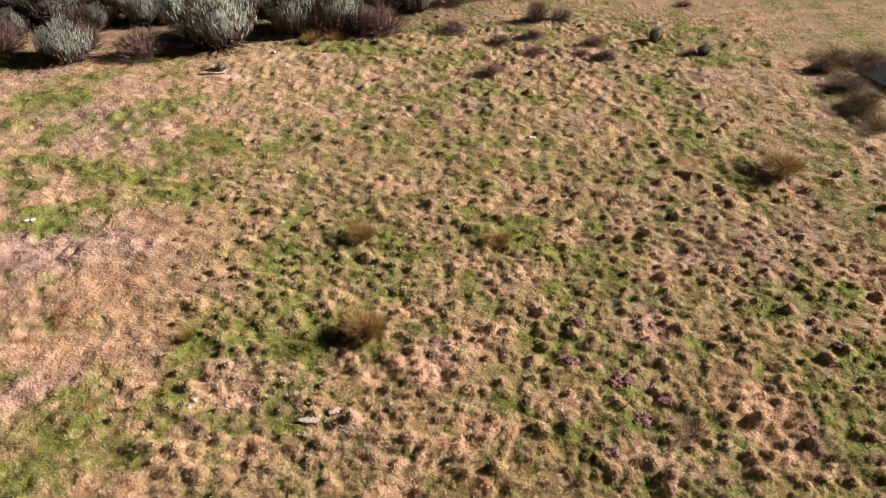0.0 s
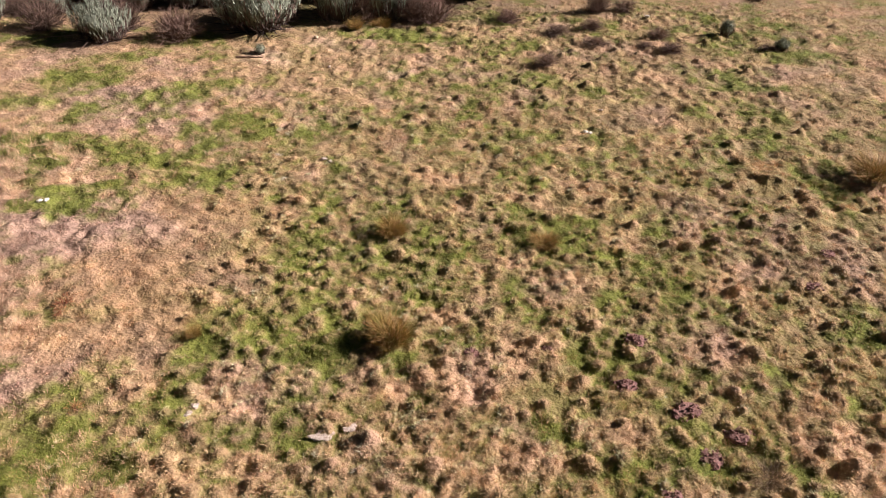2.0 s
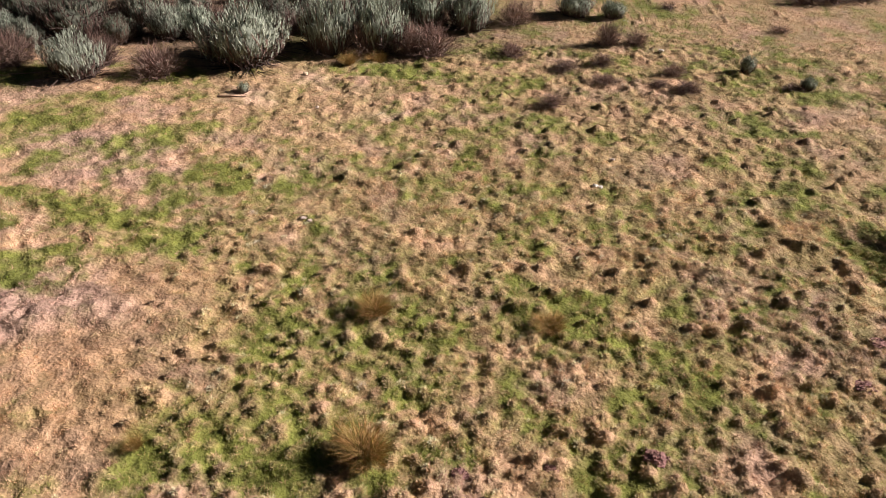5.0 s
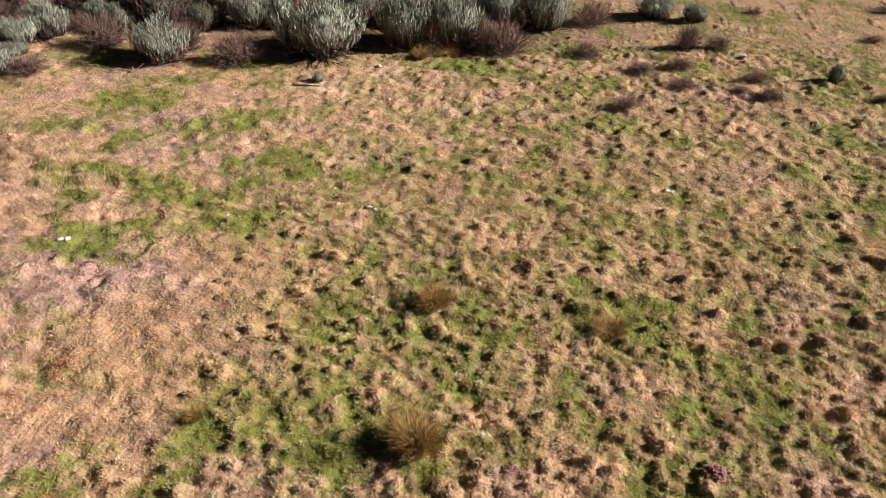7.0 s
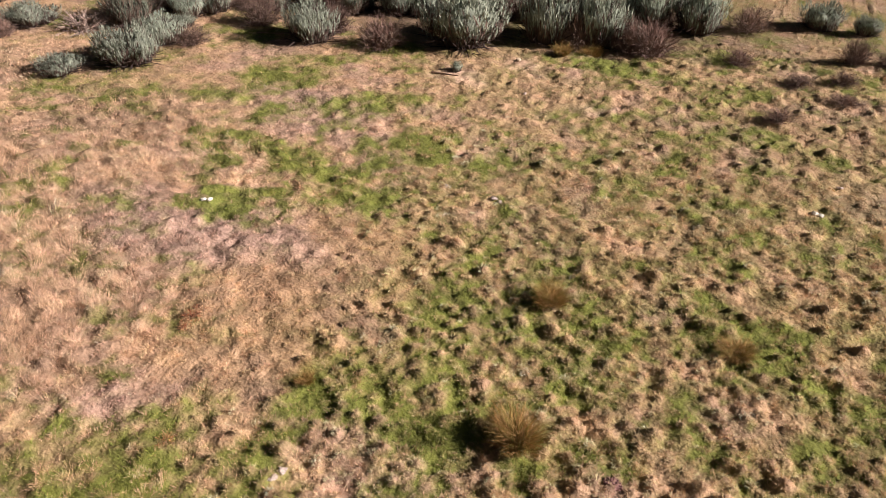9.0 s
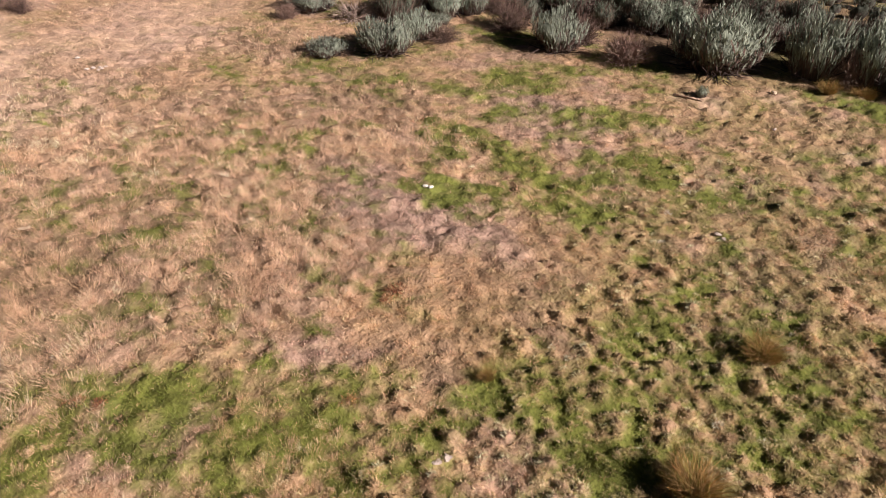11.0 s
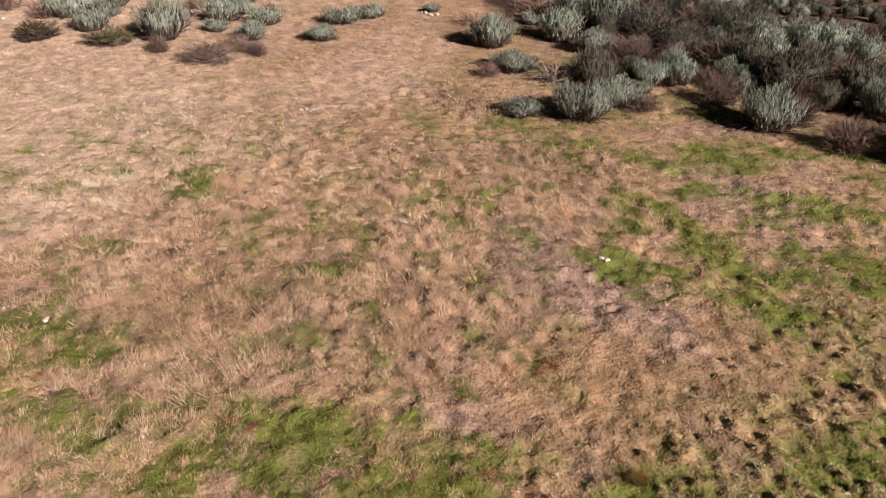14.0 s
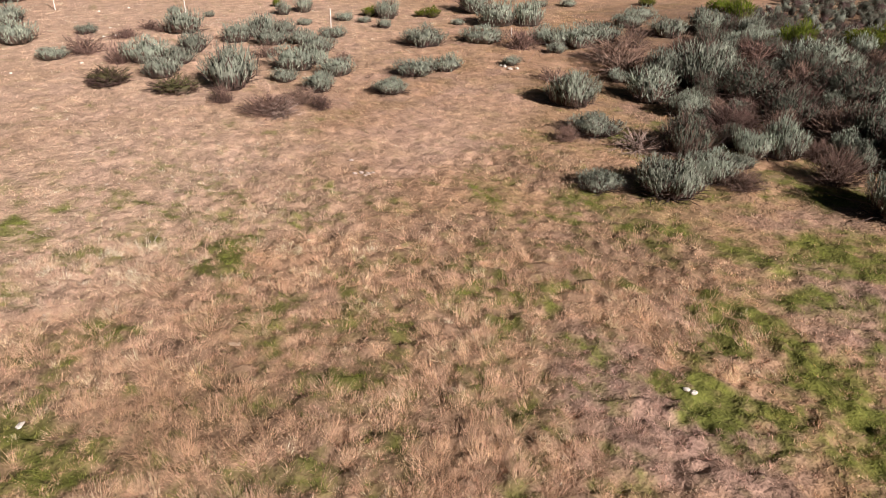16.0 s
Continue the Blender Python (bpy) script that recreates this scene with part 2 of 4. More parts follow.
patch("green", -14.17, 23.86, 1.8, 0.9, 55, 0.82)
patch("green", -17.38, 18.95, 1.2, 0.7, 55, 0.77)
patch("green", -19.04, 15.95, 1.0, 0.6, 55, 0.82)
patch("green", -13.79, 31.22, 2.2, 1.1, 55, 0.90)
patch("green", -16.87, 12.41, 0.9, 0.6, 55, 0.77)
patch("green", -10.01, 22.08, 1.6, 0.9, 55, 0.82)
patch("green", -21.29, 19.76, 1.2, 0.6, 55, 0.72)
patch("rough", -15.35, 8.69, 4.97, 3.84, 56, 1.00)
patch("rough", -13.63, 5.88, 2.32, 1.43, 56, 1.00)
patch("rough", -18.49, 14.16, 5.54, 5.07, 56, 0.80)
patch("rough", -22.41, 5.60, 3.94, 6.35, 56, 0.70)
patch("rough", -12.76, 3.63, 0.79, 0.87, 56, 0.90)
patch("rough", -13.86, 11.30, 5.08, 2.64, 66, 1.00)
patch("rough", -20.98, 6.08, 5.25, 6.49, 66, 0.90)
patch("rough", -25.70, 11.55, 5.99, 5.61, 66, 0.60)
patch("rough", -22.13, 16.73, 1.49, 1.44, 66, 0.80)
patch("rough", -25.42, 21.46, 2.92, 2.17, 66, 0.80)
patch("rough", -17.91, 20.97, 2.32, 2.58, 66, 0.70)
patch("rough", -18.10, 16.99, 2.33, 5.93, 23, 0.80)
patch("rough", -16.41, 19.54, 3.93, 3.01, 23, 0.70)
patch("green", -8.50, 9.95, 2.57, 0.82, 23, 0.80)
patch("green", -10.00, 13.79, 0.55, 0.70, 23, 0.60)
# pale western grass, lightened further by haze put into its colour
patch("hazed_straw", -31.72, 6.30, 7.77, 10.32, 66, 0.80)
patch("hazed_straw", -26.53, 10.74, 4.10, 3.56, 66, 0.50)
patch("hazed_straw", -24.22, 4.33, 2.26, 3.89, 66, 0.70)
patch("hazed_straw", -62.0, 8.0, 22.0, 22.0, 0, 0.7)
patch("hazed_straw", -42.0, 4.5, 12.0, 7.0, 80, 0.75)
patch("umber", -16.90, 7.73, 1.91, 1.45, 66, 1.00)
patch("umber", -16.63, 11.46, 0.96, 0.74, 66, 1.00)
patch("umber", -14.43, 16.07, 0.83, 1.00, 66, 0.70)
patch("umber", -25.34, 21.66, 1.35, 1.45, 66, 0.80)
patch("umber", -19.52, 20.90, 1.12, 1.91, 66, 0.60)
patch("umber", -16.27, 7.67, 2.02, 1.57, 56, 1.00)
patch("umber", -16.25, 11.31, 1.13, 1.04, 56, 1.00)
patch("umber", -13.37, 11.86, 1.17, 1.10, 56, 0.70)
patch("umber", -17.62, 20.55, 1.65, 1.74, 56, 0.80)
# dark floor of the thicket: its shade painted in along with litter
patch("shaded_litter", -12, 40.2, 14, 6.8, 8, 1.0)
patch("shaded_litter", -30, 40, 10, 7, 60, 1.0)
patch("shaded_litter", -28, 55, 26, 14, 20, 0.9)
patch("brown", -7.79, 15.89, 2.59, 3.41, 0, 1.00)
patch("brown", -8.20, 13.94, 0.98, 1.37, 0, 0.60)
patch("brown", -8.15, 17.50, 2.20, 2.04, 56, 1.00)
patch("brown", -8.44, 17.78, 1.61, 1.37, 61, 0.85)
patch("brown", -8.38, 16.46, 2.59, 2.27, 23, 0.80)
patch("pale", -13.18, 16.44, 2.00, 2.08, 66, 1.00)
patch("pale", -10.81, 16.45, 1.11, 1.17, 66, 1.00)
patch("pale", -13.73, 24.50, 1.07, 1.06, 66, 1.00)
patch("pale", -11.45, 16.67, 2.46, 1.89, 0, 1.00)
patch("pale", -12.89, 24.13, 2.64, 1.87, 0, 0.80)
patch("pale", -9.53, 11.48, 0.93, 0.74, 0, 0.60)
patch("pale", 7.16, 18.79, 2.28, 1.48, 0, 0.60)
patch("pale", 9.89, 17.85, 2.31, 1.51, 0, 0.50)
patch("pale", -13.69, 24.43, 2.55, 1.69, 6, 0.80)
patch("pale", -5.20, 24.75, 1.89, 0.64, 6, 0.40)
patch("bare", -30.61, 19.08, 3.52, 4.71, 66, 0.70)
patch("bare", -33.30, 23.22, 2.55, 6.20, 66, 0.50)
patch("bare", -30.73, 16.01, 1.46, 2.65, 66, 0.60)
patch("bare", -57.23, 8.63, 15.50, 14.63, 66, 0.30)
patch("bare", -42.69, 20.22, 4.11, 7.83, 66, 0.35)
patch("bare", -58.22, 23.05, 14.02, 10.77, 66, 0.30)
patch("bare", -27.54, 16.36, 1.33, 1.00, 66, 0.60)
patch("bare", -9.88, 29.59, 1.28, 0.67, 6, 0.80)
patch("bare", -4.00, 29.01, 1.09, 0.56, 6, 0.60)
patch("bare", -1.54, 30.39, 0.68, 0.61, 6, 0.60)
patch("bare", -7.98, 32.68, 1.01, 0.61, 6, 0.60)


def cover(kind, x, y):
    """How far the cover of that kind fills a place, 0 to 1, with ragged edges."""
    out = np.zeros(np.shape(x))
    wx = x + 2.2 * (fbm(x, y, 1.7, 51) - 0.5) + 0.6 * (fbm(x, y, 0.45, 61) - 0.5)
    wy = y + 2.2 * (fbm(x, y, 1.7, 57) - 0.5) + 0.6 * (fbm(x, y, 0.45, 67) - 0.5)
    for k, px, py, rx, ry, a, w in PATCHES:
        if k == kind:
            c, s = math.cos(a), math.sin(a)
            u, v = ((wx - px) * c + (wy - py) * s) / rx, (-(wx - px) * s + (wy - py) * c) / ry
            d = u * u + v * v
            out = np.maximum(out, w * np.clip(1.25 - 0.9 * d, 0, 1))
    return out


def ramp(v, a, b):
    t = np.clip((v - a) / (b - a), 0, 1)
    return t * t * (3 - 2 * t)


def lumpy(x, y):
    """Where the turf stands in tussocks: the southern and eastern meadow, less so further off."""
    base = ramp(x + 0.25 * (y - 12), -8.6, -3.6) * (1 - 0.5 * ramp(y, 14, 27))
    base = np.maximum(base, 0.5 * ramp(x, 2, 6) * (1 - 0.4 * ramp(y, 20, 30)))
    return np.clip(base * (1 - 0.8 * cover("brown", x, y)) * (1 - 0.12 * cover("green", x, y)), 0, 1)


def fields(x, y):
    """The covers and the mean colour of the ground."""
    g = cover("green", x, y)
    lump = lumpy(x, y)
    west = ramp(-x, 22, 40)
    wild = ramp(fbm(x, y, 3.2, 21), 0.35, 0.7)
    mild = (0.18 + 0.25 * wild) * (0.85 + 0.15 * ramp(x, -9, -2)) * (1 - west)
    g = np.maximum(0.76 * g, mild) + 1.1 * (fbm(x, y, 0.8, 11) - 0.5) + 0.45 * (lattice(x, y, 0.17, 14) - 0.5)
    g = ramp(g, 0.12, 0.85)
    rough = cover("rough", x, y)
    bare, brown, pale = cover("bare", x, y), cover("brown", x, y), cover("pale", x, y)
    bare = np.maximum(bare, 0.3 * west * ramp(fbm(x, y, 2.5, 31), 0.42, 0.6))
    g = g * (1 - 0.9 * cover("shaded_litter", x, y))
    return g * (1 - 0.85 * bare) * (1 - 0.55 * brown), rough, bare, brown, pale, lump


def colours(x, y, f, jitter=0.0, green_more=0.0, rng=R):
    """Pigment at each place, mixed from the covers; jitter lets single blades differ."""
    g, rough, bare, brown, pale, lump = f
    n = len(x)
    col = np.tile(np.array(STRAW), (n, 1))
    ol = ramp(fbm(x, y, 2.2, 41), 0.4, 0.65)[:, None] * 0.2 * (1 - rough[:, None])
    col = col * (1 - ol) + np.array(OLIVE) * ol
    blush = ramp(fbm(x, y, 1.4, 43), 0.48, 0.7)
    for amount, pig in ((blush * 0.45, PALE), (rough * 0.8, PINK), (brown * 0.45, BROWN), (pale * 0.8, PALE), (bare * 0.8, BARE), (cover("hazed_straw", x, y) * 0.8, HAZED_STRAW), (cover("umber", x, y) * 0.4, UMBER), (cover("shaded_litter", x, y) * 0.85, SHADED_LITTER)):
        a = amount[:, None]
        col = col * (1 - a) + np.array(pig) * a
    if jitter:
        clump = 0.35 * rng.random(n) + 0.65 * (0.6 * lattice(x, y, 0.16, 161) + 0.4 * lattice(x, y, 0.07, 163))
        pick = (clump < 0.15 + 0.75 * np.clip(g * 0.9 + green_more, 0, 1) - 0.15 * (g < 0.05)) * (0.7 + 0.3 * rng.random(n))
    else:
        pick = np.clip(g * 0.9 + green_more, 0, 1)
    pick = pick[:, None]
    col = col * (1 - pick) + np.array(GREEN) * pick
    if jitter:
        col = col * np.exp(rng.normal(0, jitter, (n, 1))) * np.exp(rng.normal(0, 0.3 * jitter, (n, 3)))
    return np.clip(col, 0.004, 0.8)


# ---- mesh helpers ----


def tri_mesh(name, co, tri, tint, material):
    """A mesh of triangles with a pigment at every corner point."""
    co, tri = np.asarray(co, np.float32), np.asarray(tri, np.int32)
    me = bpy.data.meshes.new(name)
    me.vertices.add(len(co))
    me.vertices.foreach_set("co", co.ravel())
    me.loops.add(tri.size)
    me.loops.foreach_set("vertex_index", tri.ravel())
    me.polygons.add(len(tri))
    me.polygons.foreach_set("loop_start", np.arange(0, tri.size, 3, dtype=np.int32))
    me.update(calc_edges=True)
    if tint is not None:
        at = me.attributes.new("tint", "FLOAT_COLOR", "POINT")
        at.data.foreach_set("color", np.c_[tint, np.ones(len(co))].astype(np.float32).ravel())
    me.materials.append(material)
    return me


def unit(v):
    return v / np.maximum(np.linalg.norm(v, axis=1, keepdims=True), 1e-9)


def ribbons(root, way, length, width, tint, droop=None, rng=R, tip=1.15, face=None, wild=0.45):
    """Blades: one triangle each, or with droop two pieces that bend over. Their flat sides turn towards face, by wild at random. Returns points, triangles and tints."""
    n = len(root)
    toward = rng.normal(0, 1, (n, 3))
    if face is not None:
        toward = unit(face) + wild * toward
    side = unit(np.cross(way, toward)) * (width / 2)[:, None]
    if droop is None:
        co = np.stack([root - side, root + side, root + way * length[:, None]], 1).reshape(-1, 3)
        tri = np.arange(3 * n).reshape(n, 3)
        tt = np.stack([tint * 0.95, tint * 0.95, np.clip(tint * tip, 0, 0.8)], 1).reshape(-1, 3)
        return co, tri, tt
    mid = root + way * (length * 0.5)[:, None]
    end = mid + unit(way + droop) * (length * 0.5)[:, None]
    co = np.stack([root, mid - side, mid + side, end], 1).reshape(-1, 3)
    k = (4 * np.arange(n))[:, None, None]
    tri = (k + np.array([[0, 2, 1], [1, 2, 3]])[None]).reshape(-1, 3)
    # colour runs from darker at the root to lighter at the tip
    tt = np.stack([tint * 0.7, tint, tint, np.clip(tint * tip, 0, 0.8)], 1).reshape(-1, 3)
    return co, tri, tt


def joined(pieces):
    cos, tris, tints, k = [], [], [], 0
    for co, tri, tt in pieces:
        cos.append(co)
        tris.append(tri + k)
        tints.append(tt)
        k += len(co)
    return np.concatenate(cos), np.concatenate(tris), np.concatenate(tints)


def part(name, bm_or_mesh, material, parent, label=""):
    """One mesh object under a thing or a part."""
    me = bm_or_mesh
    if isinstance(me, bmesh.types.BMesh):
        me = bpy.data.meshes.new(name)
        bm_or_mesh.to_mesh(me)
        bm_or_mesh.free()
        me.materials.append(material)
    ob = new(name, me)
    ob.parent = parent
    return tagged(ob, label)


# ---- tussocks: their places shape the ground ----


def fan(n, r0, r1, power, rng=R):
    """Places spread over the meadow in a wide fan, thinner further off."""
    q = 2 - power
    r = (r0 ** q + rng.random(n) * (r1 ** q - r0 ** q)) ** (1 / q)
    a = np.radians(26 + rng.random(n) * 166)
    back = (rng.random(n) < 0.05) & (r < 30)
    a[back], r[back] = a[back] * 2.2 + 3.3, np.maximum(0.6, r[back] * 0.45)
    return -2 + r * np.cos(a), 3 + r * np.sin(a), r


def tussock_places():
    x, y, r = fan(62000, 4, 50, 0.9)
    keep = R.random(len(x)) < lumpy(x, y) * ramp(fbm(x, y, 1.1, 131), 0.2, 0.5)
    x, y, r = x[keep], y[keep], r[keep]
    size = 0.045 + 0.07 * R.random(len(x)) ** 1.2 + 0.08 * (R.random(len(x)) < 0.06)
    cell, out = {}, []
    for i in range(len(x)):
        cx, cy = int(x[i] // 0.5), int(y[i] // 0.5)
        near = (j for a in (-1, 0, 1) for b in (-1, 0, 1) for j in cell.get((cx + a, cy + b), ()))
        if all((x[i] - x[j]) ** 2 + (y[i] - y[j]) ** 2 > (0.86 * (size[i] + size[j])) ** 2 for j in near):
            cell.setdefault((cx, cy), []).append(i)
            out.append(i)
    return x[out], y[out], r[out], size[out]


TX, TY, TR, TS = tussock_places()


def axis(stops, steps, far):
    """Grid lines: an even step between each two stops, growing beyond the outer ones."""
    inner = np.concatenate([np.arange(a, b - 1e-6, s) for a, b, s in zip(stops, stops[1:], steps)] + [np.array(stops[-1:])])

    def beyond(s):
        out, v = [], 0.0
        while v < far:
            s *= 1.2
            v += s
            out.append(v)
        return np.array(out)

    return np.concatenate([(stops[0] - beyond(steps[0]))[::-1], inner, stops[-1] + beyond(steps[-1])])


GX, GY = axis((-60.0, -28.0, -13.0, 12.0, 17.0), (0.3, 0.14, 0.08, 0.14), 1500), axis((2.0, 5.0, 22.0, 40.0), (0.2, 0.08, 0.17), 1500)
XX, YY = np.meshgrid(GX, GY)
ZZ = land(XX, YY)
_near = np.exp(-np.maximum.reduce([0 * XX, -58 - XX, XX - 16, 4 - YY, YY - 38]) / 1.2)
ZZ += _near * (0.08 * (fbm(XX, YY, 2.4, 71) - 0.5) + 0.09 * (fbm(XX, YY, 0.7, 75, 2) - 0.5) + 0.10 * (lattice(XX, YY, 0.29, 79) - 0.5))
_clod = ramp(0.55 * lattice(XX, YY, 0.34, 221) + 0.45 * lattice(XX, YY, 0.21, 223), 0.3, 0.68)
ZZ += _near * _clod * (0.035 * (1 - 0.8 * lumpy(XX, YY)) + 0.09 * np.maximum(cover("rough", XX, YY), 0.6 * cover("pale", XX, YY)) + 0.03 * cover("green", XX, YY))
_hump = ramp(0.6 * lattice(XX * 0.85, YY, 0.46, 231) + 0.4 * lattice(XX, YY, 0.25, 233), 0.42, 0.72)
ZZ += _near * _hump * 0.07 * ramp(XX + 0.2 * YY, -5, 0) * ramp(YY, 15, 22) * (1 - cover("shaded_litter", XX, YY))
_rise = np.zeros_like(ZZ)
_jx, _jy = np.searchsorted(GX, TX), np.searchsorted(GY, TY)
for _a in range(-4, 5):
    for _b in range(-4, 5):
        _ii, _jj = np.clip(_jy + _b, 0, len(GY) - 1), np.clip(_jx + _a, 0, len(GX) - 1)
        _d2 = ((GX[_jj] - TX) ** 2 + (GY[_ii] - TY) ** 2) / (TS * 1.25) ** 2
        np.maximum.at(_rise, (_ii, _jj), TS * (1.1 - 0.4 * ramp(TY, 13, 24)) * np.clip(1 - _d2, 0, 1) ** 0.75)
_rise *= 0.35 + 0.75 * fbm(XX, YY, 0.42, 181, 2) + 0.55 * lattice(XX, YY, 0.17, 185)
ZZ += _rise


def height(x, y):
    """Height of the finished ground."""
    x, y = np.atleast_1d(np.asarray(x, float)), np.atleast_1d(np.asarray(y, float))
    j = np.clip(np.searchsorted(GX, x) - 1, 0, len(GX) - 2)
    i = np.clip(np.searchsorted(GY, y) - 1, 0, len(GY) - 2)
    u, v = (x - GX[j]) / (GX[j + 1] - GX[j]), (y - GY[i]) / (GY[i + 1] - GY[i])
    return (ZZ[i, j] * (1 - u) + ZZ[i, j + 1] * u) * (1 - v) + (ZZ[i + 1, j] * (1 - u) + ZZ[i + 1, j + 1] * u) * v


def mound(x, y):
    """How high a place stands on a tussock, 0 in the gaps to 1 on top."""
    j = np.clip(np.searchsorted(GX, x), 0, len(GX) - 1)
    i = np.clip(np.searchsorted(GY, y), 0, len(GY) - 1)
    return np.clip(_rise[i, j] / 0.11, 0, 1)


def with_gaps(x, y, f):
    """Fresh green grass grows between the tussocks, straw on top of them."""
    m = mound(x, y)
    g = np.clip(f[0] * (1 - 0.6 * m) + 0.66 * f[5] * (1 - m) * ramp(lattice(x, y, 0.8, 151), 0.1, 0.7), 0, 1)
    return (g, *f[1:])


def build_ground():
    xs, ys = XX.ravel(), YY.ravel()
    tint = colours(xs, ys, with_gaps(xs, ys, fields(xs, ys)))
    under = fields(xs, ys)
    # darker soil between blades, deepened under long grass as shade put into colour
    soil = (0.64 + 0.28 * under[2] - 0.2 * under[1] * (1 - under[2]) + 0.2 * cover("hazed_straw", xs, ys))[:, None]
    tint = tint * soil + np.array((0.03, 0.02, 0.012)) * (1 - soil)
    tint *= np.exp(0.5 * _near.ravel() * (lattice(xs, ys, 0.23, 91) - 0.5))[:, None]
    w, h = len(GX), len(GY)
    q = (np.arange(h - 1)[:, None] * w + np.arange(w - 1)[None]).ravel()
    tri = np.concatenate([np.stack([q, q + 1, q + w + 1], 1), np.stack([q, q + w + 1, q + w], 1)])
    me = tri_mesh("ground", np.stack([xs, ys, ZZ.ravel()], 1), tri, tint, M_GROUND)
    me.polygons.foreach_set("use_smooth", np.ones(len(me.polygons), bool))
    tagged(new("ground", me), "uneven meadow ground of dry straw-coloured turf and green patches", "ground", kind="structure")


build_ground()

# ---- grasses ----


def lean(n, spread, rng=R):
    """Ways that point up, leaning by the spread."""
    v = np.stack([rng.normal(0, spread, n), rng.normal(0, spread, n), np.ones(n)], 1)
    return unit(v)


def build_turf(n):
    x, y, r = fan(n, 4.5, 75, 1.65)
    f = fields(x, y)
    keep = R.random(n) < (1 - 0.75 * f[2]) * (1 - 0.92 * cover("shaded_litter", x, y))
    x, y, r = x[keep], y[keep], r[keep]
    f = tuple(v[keep] for v in f)
    n = len(x)
    k = np.maximum(1, r / 14) ** 0.75
    root = np.stack([x, y, height(x, y) - 0.01], 1)
    way = lean(n, 0.75)
    f = with_gaps(x, y, f)
    green = f[0]
    length = (0.045 + 0.055 * R.random(n)) * (1 + 0.5 * green) * k ** 0.5
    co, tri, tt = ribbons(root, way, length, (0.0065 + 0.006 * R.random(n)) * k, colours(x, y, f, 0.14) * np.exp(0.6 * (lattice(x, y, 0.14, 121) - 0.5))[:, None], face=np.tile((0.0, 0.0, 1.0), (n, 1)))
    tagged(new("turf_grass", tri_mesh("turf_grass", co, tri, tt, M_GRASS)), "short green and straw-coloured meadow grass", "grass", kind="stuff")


def build_tussocks():
    f = fields(TX, TY)
    pieces = []
    for near in (True, False):
        sel = np.where((TR < 24) == near)[0]
        per = 70 if near else 16
        i = np.repeat(sel, per)
        n = len(i)
        a, q = R.random(n) * 2 * np.pi, np.sqrt(R.random(n))
        out = np.stack([np.cos(a), np.sin(a)], 1)
        x, y = TX[i] + out[:, 0] * q * TS[i] * 0.9, TY[i] + out[:, 1] * q * TS[i] * 0.9
        k = np.maximum(1, TR[i] / 14) ** 0.75
        root = np.stack([x, y, height(x, y) - 0.02], 1)
        comb = 0.5 * (np.stack([lattice(TX[i], TY[i], 0.7, 81), lattice(TX[i], TY[i], 0.7, 83)], 1) - 0.5)
        flat = out * (q * 1.25)[:, None] + comb + R.normal(0, 0.3, (n, 2))
        way = unit(np.c_[flat, np.full(n, 0.75)])
        length = (0.045 + TS[i] * 0.65) * (0.6 + 0.6 * R.random(n))
        fi = tuple(v[i] for v in f)
        fi = (fi[0] * 0.55, *fi[1:])
        tone = np.exp(R.normal(0.33, 0.24, len(TX)))[i][:, None] * np.array((0.97, 1.02, 1.0))
        tint = np.clip((0.5 * colours(x, y, fi, 0.12) + 0.5 * np.array(HAY)) * tone, 0, 0.75)
        width = (0.0045 + 0.0035 * R.random(n)) * k
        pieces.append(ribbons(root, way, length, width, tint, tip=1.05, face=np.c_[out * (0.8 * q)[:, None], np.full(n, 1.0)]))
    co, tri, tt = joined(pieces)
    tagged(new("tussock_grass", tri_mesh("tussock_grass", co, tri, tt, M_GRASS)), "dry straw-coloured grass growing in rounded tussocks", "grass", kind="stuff")


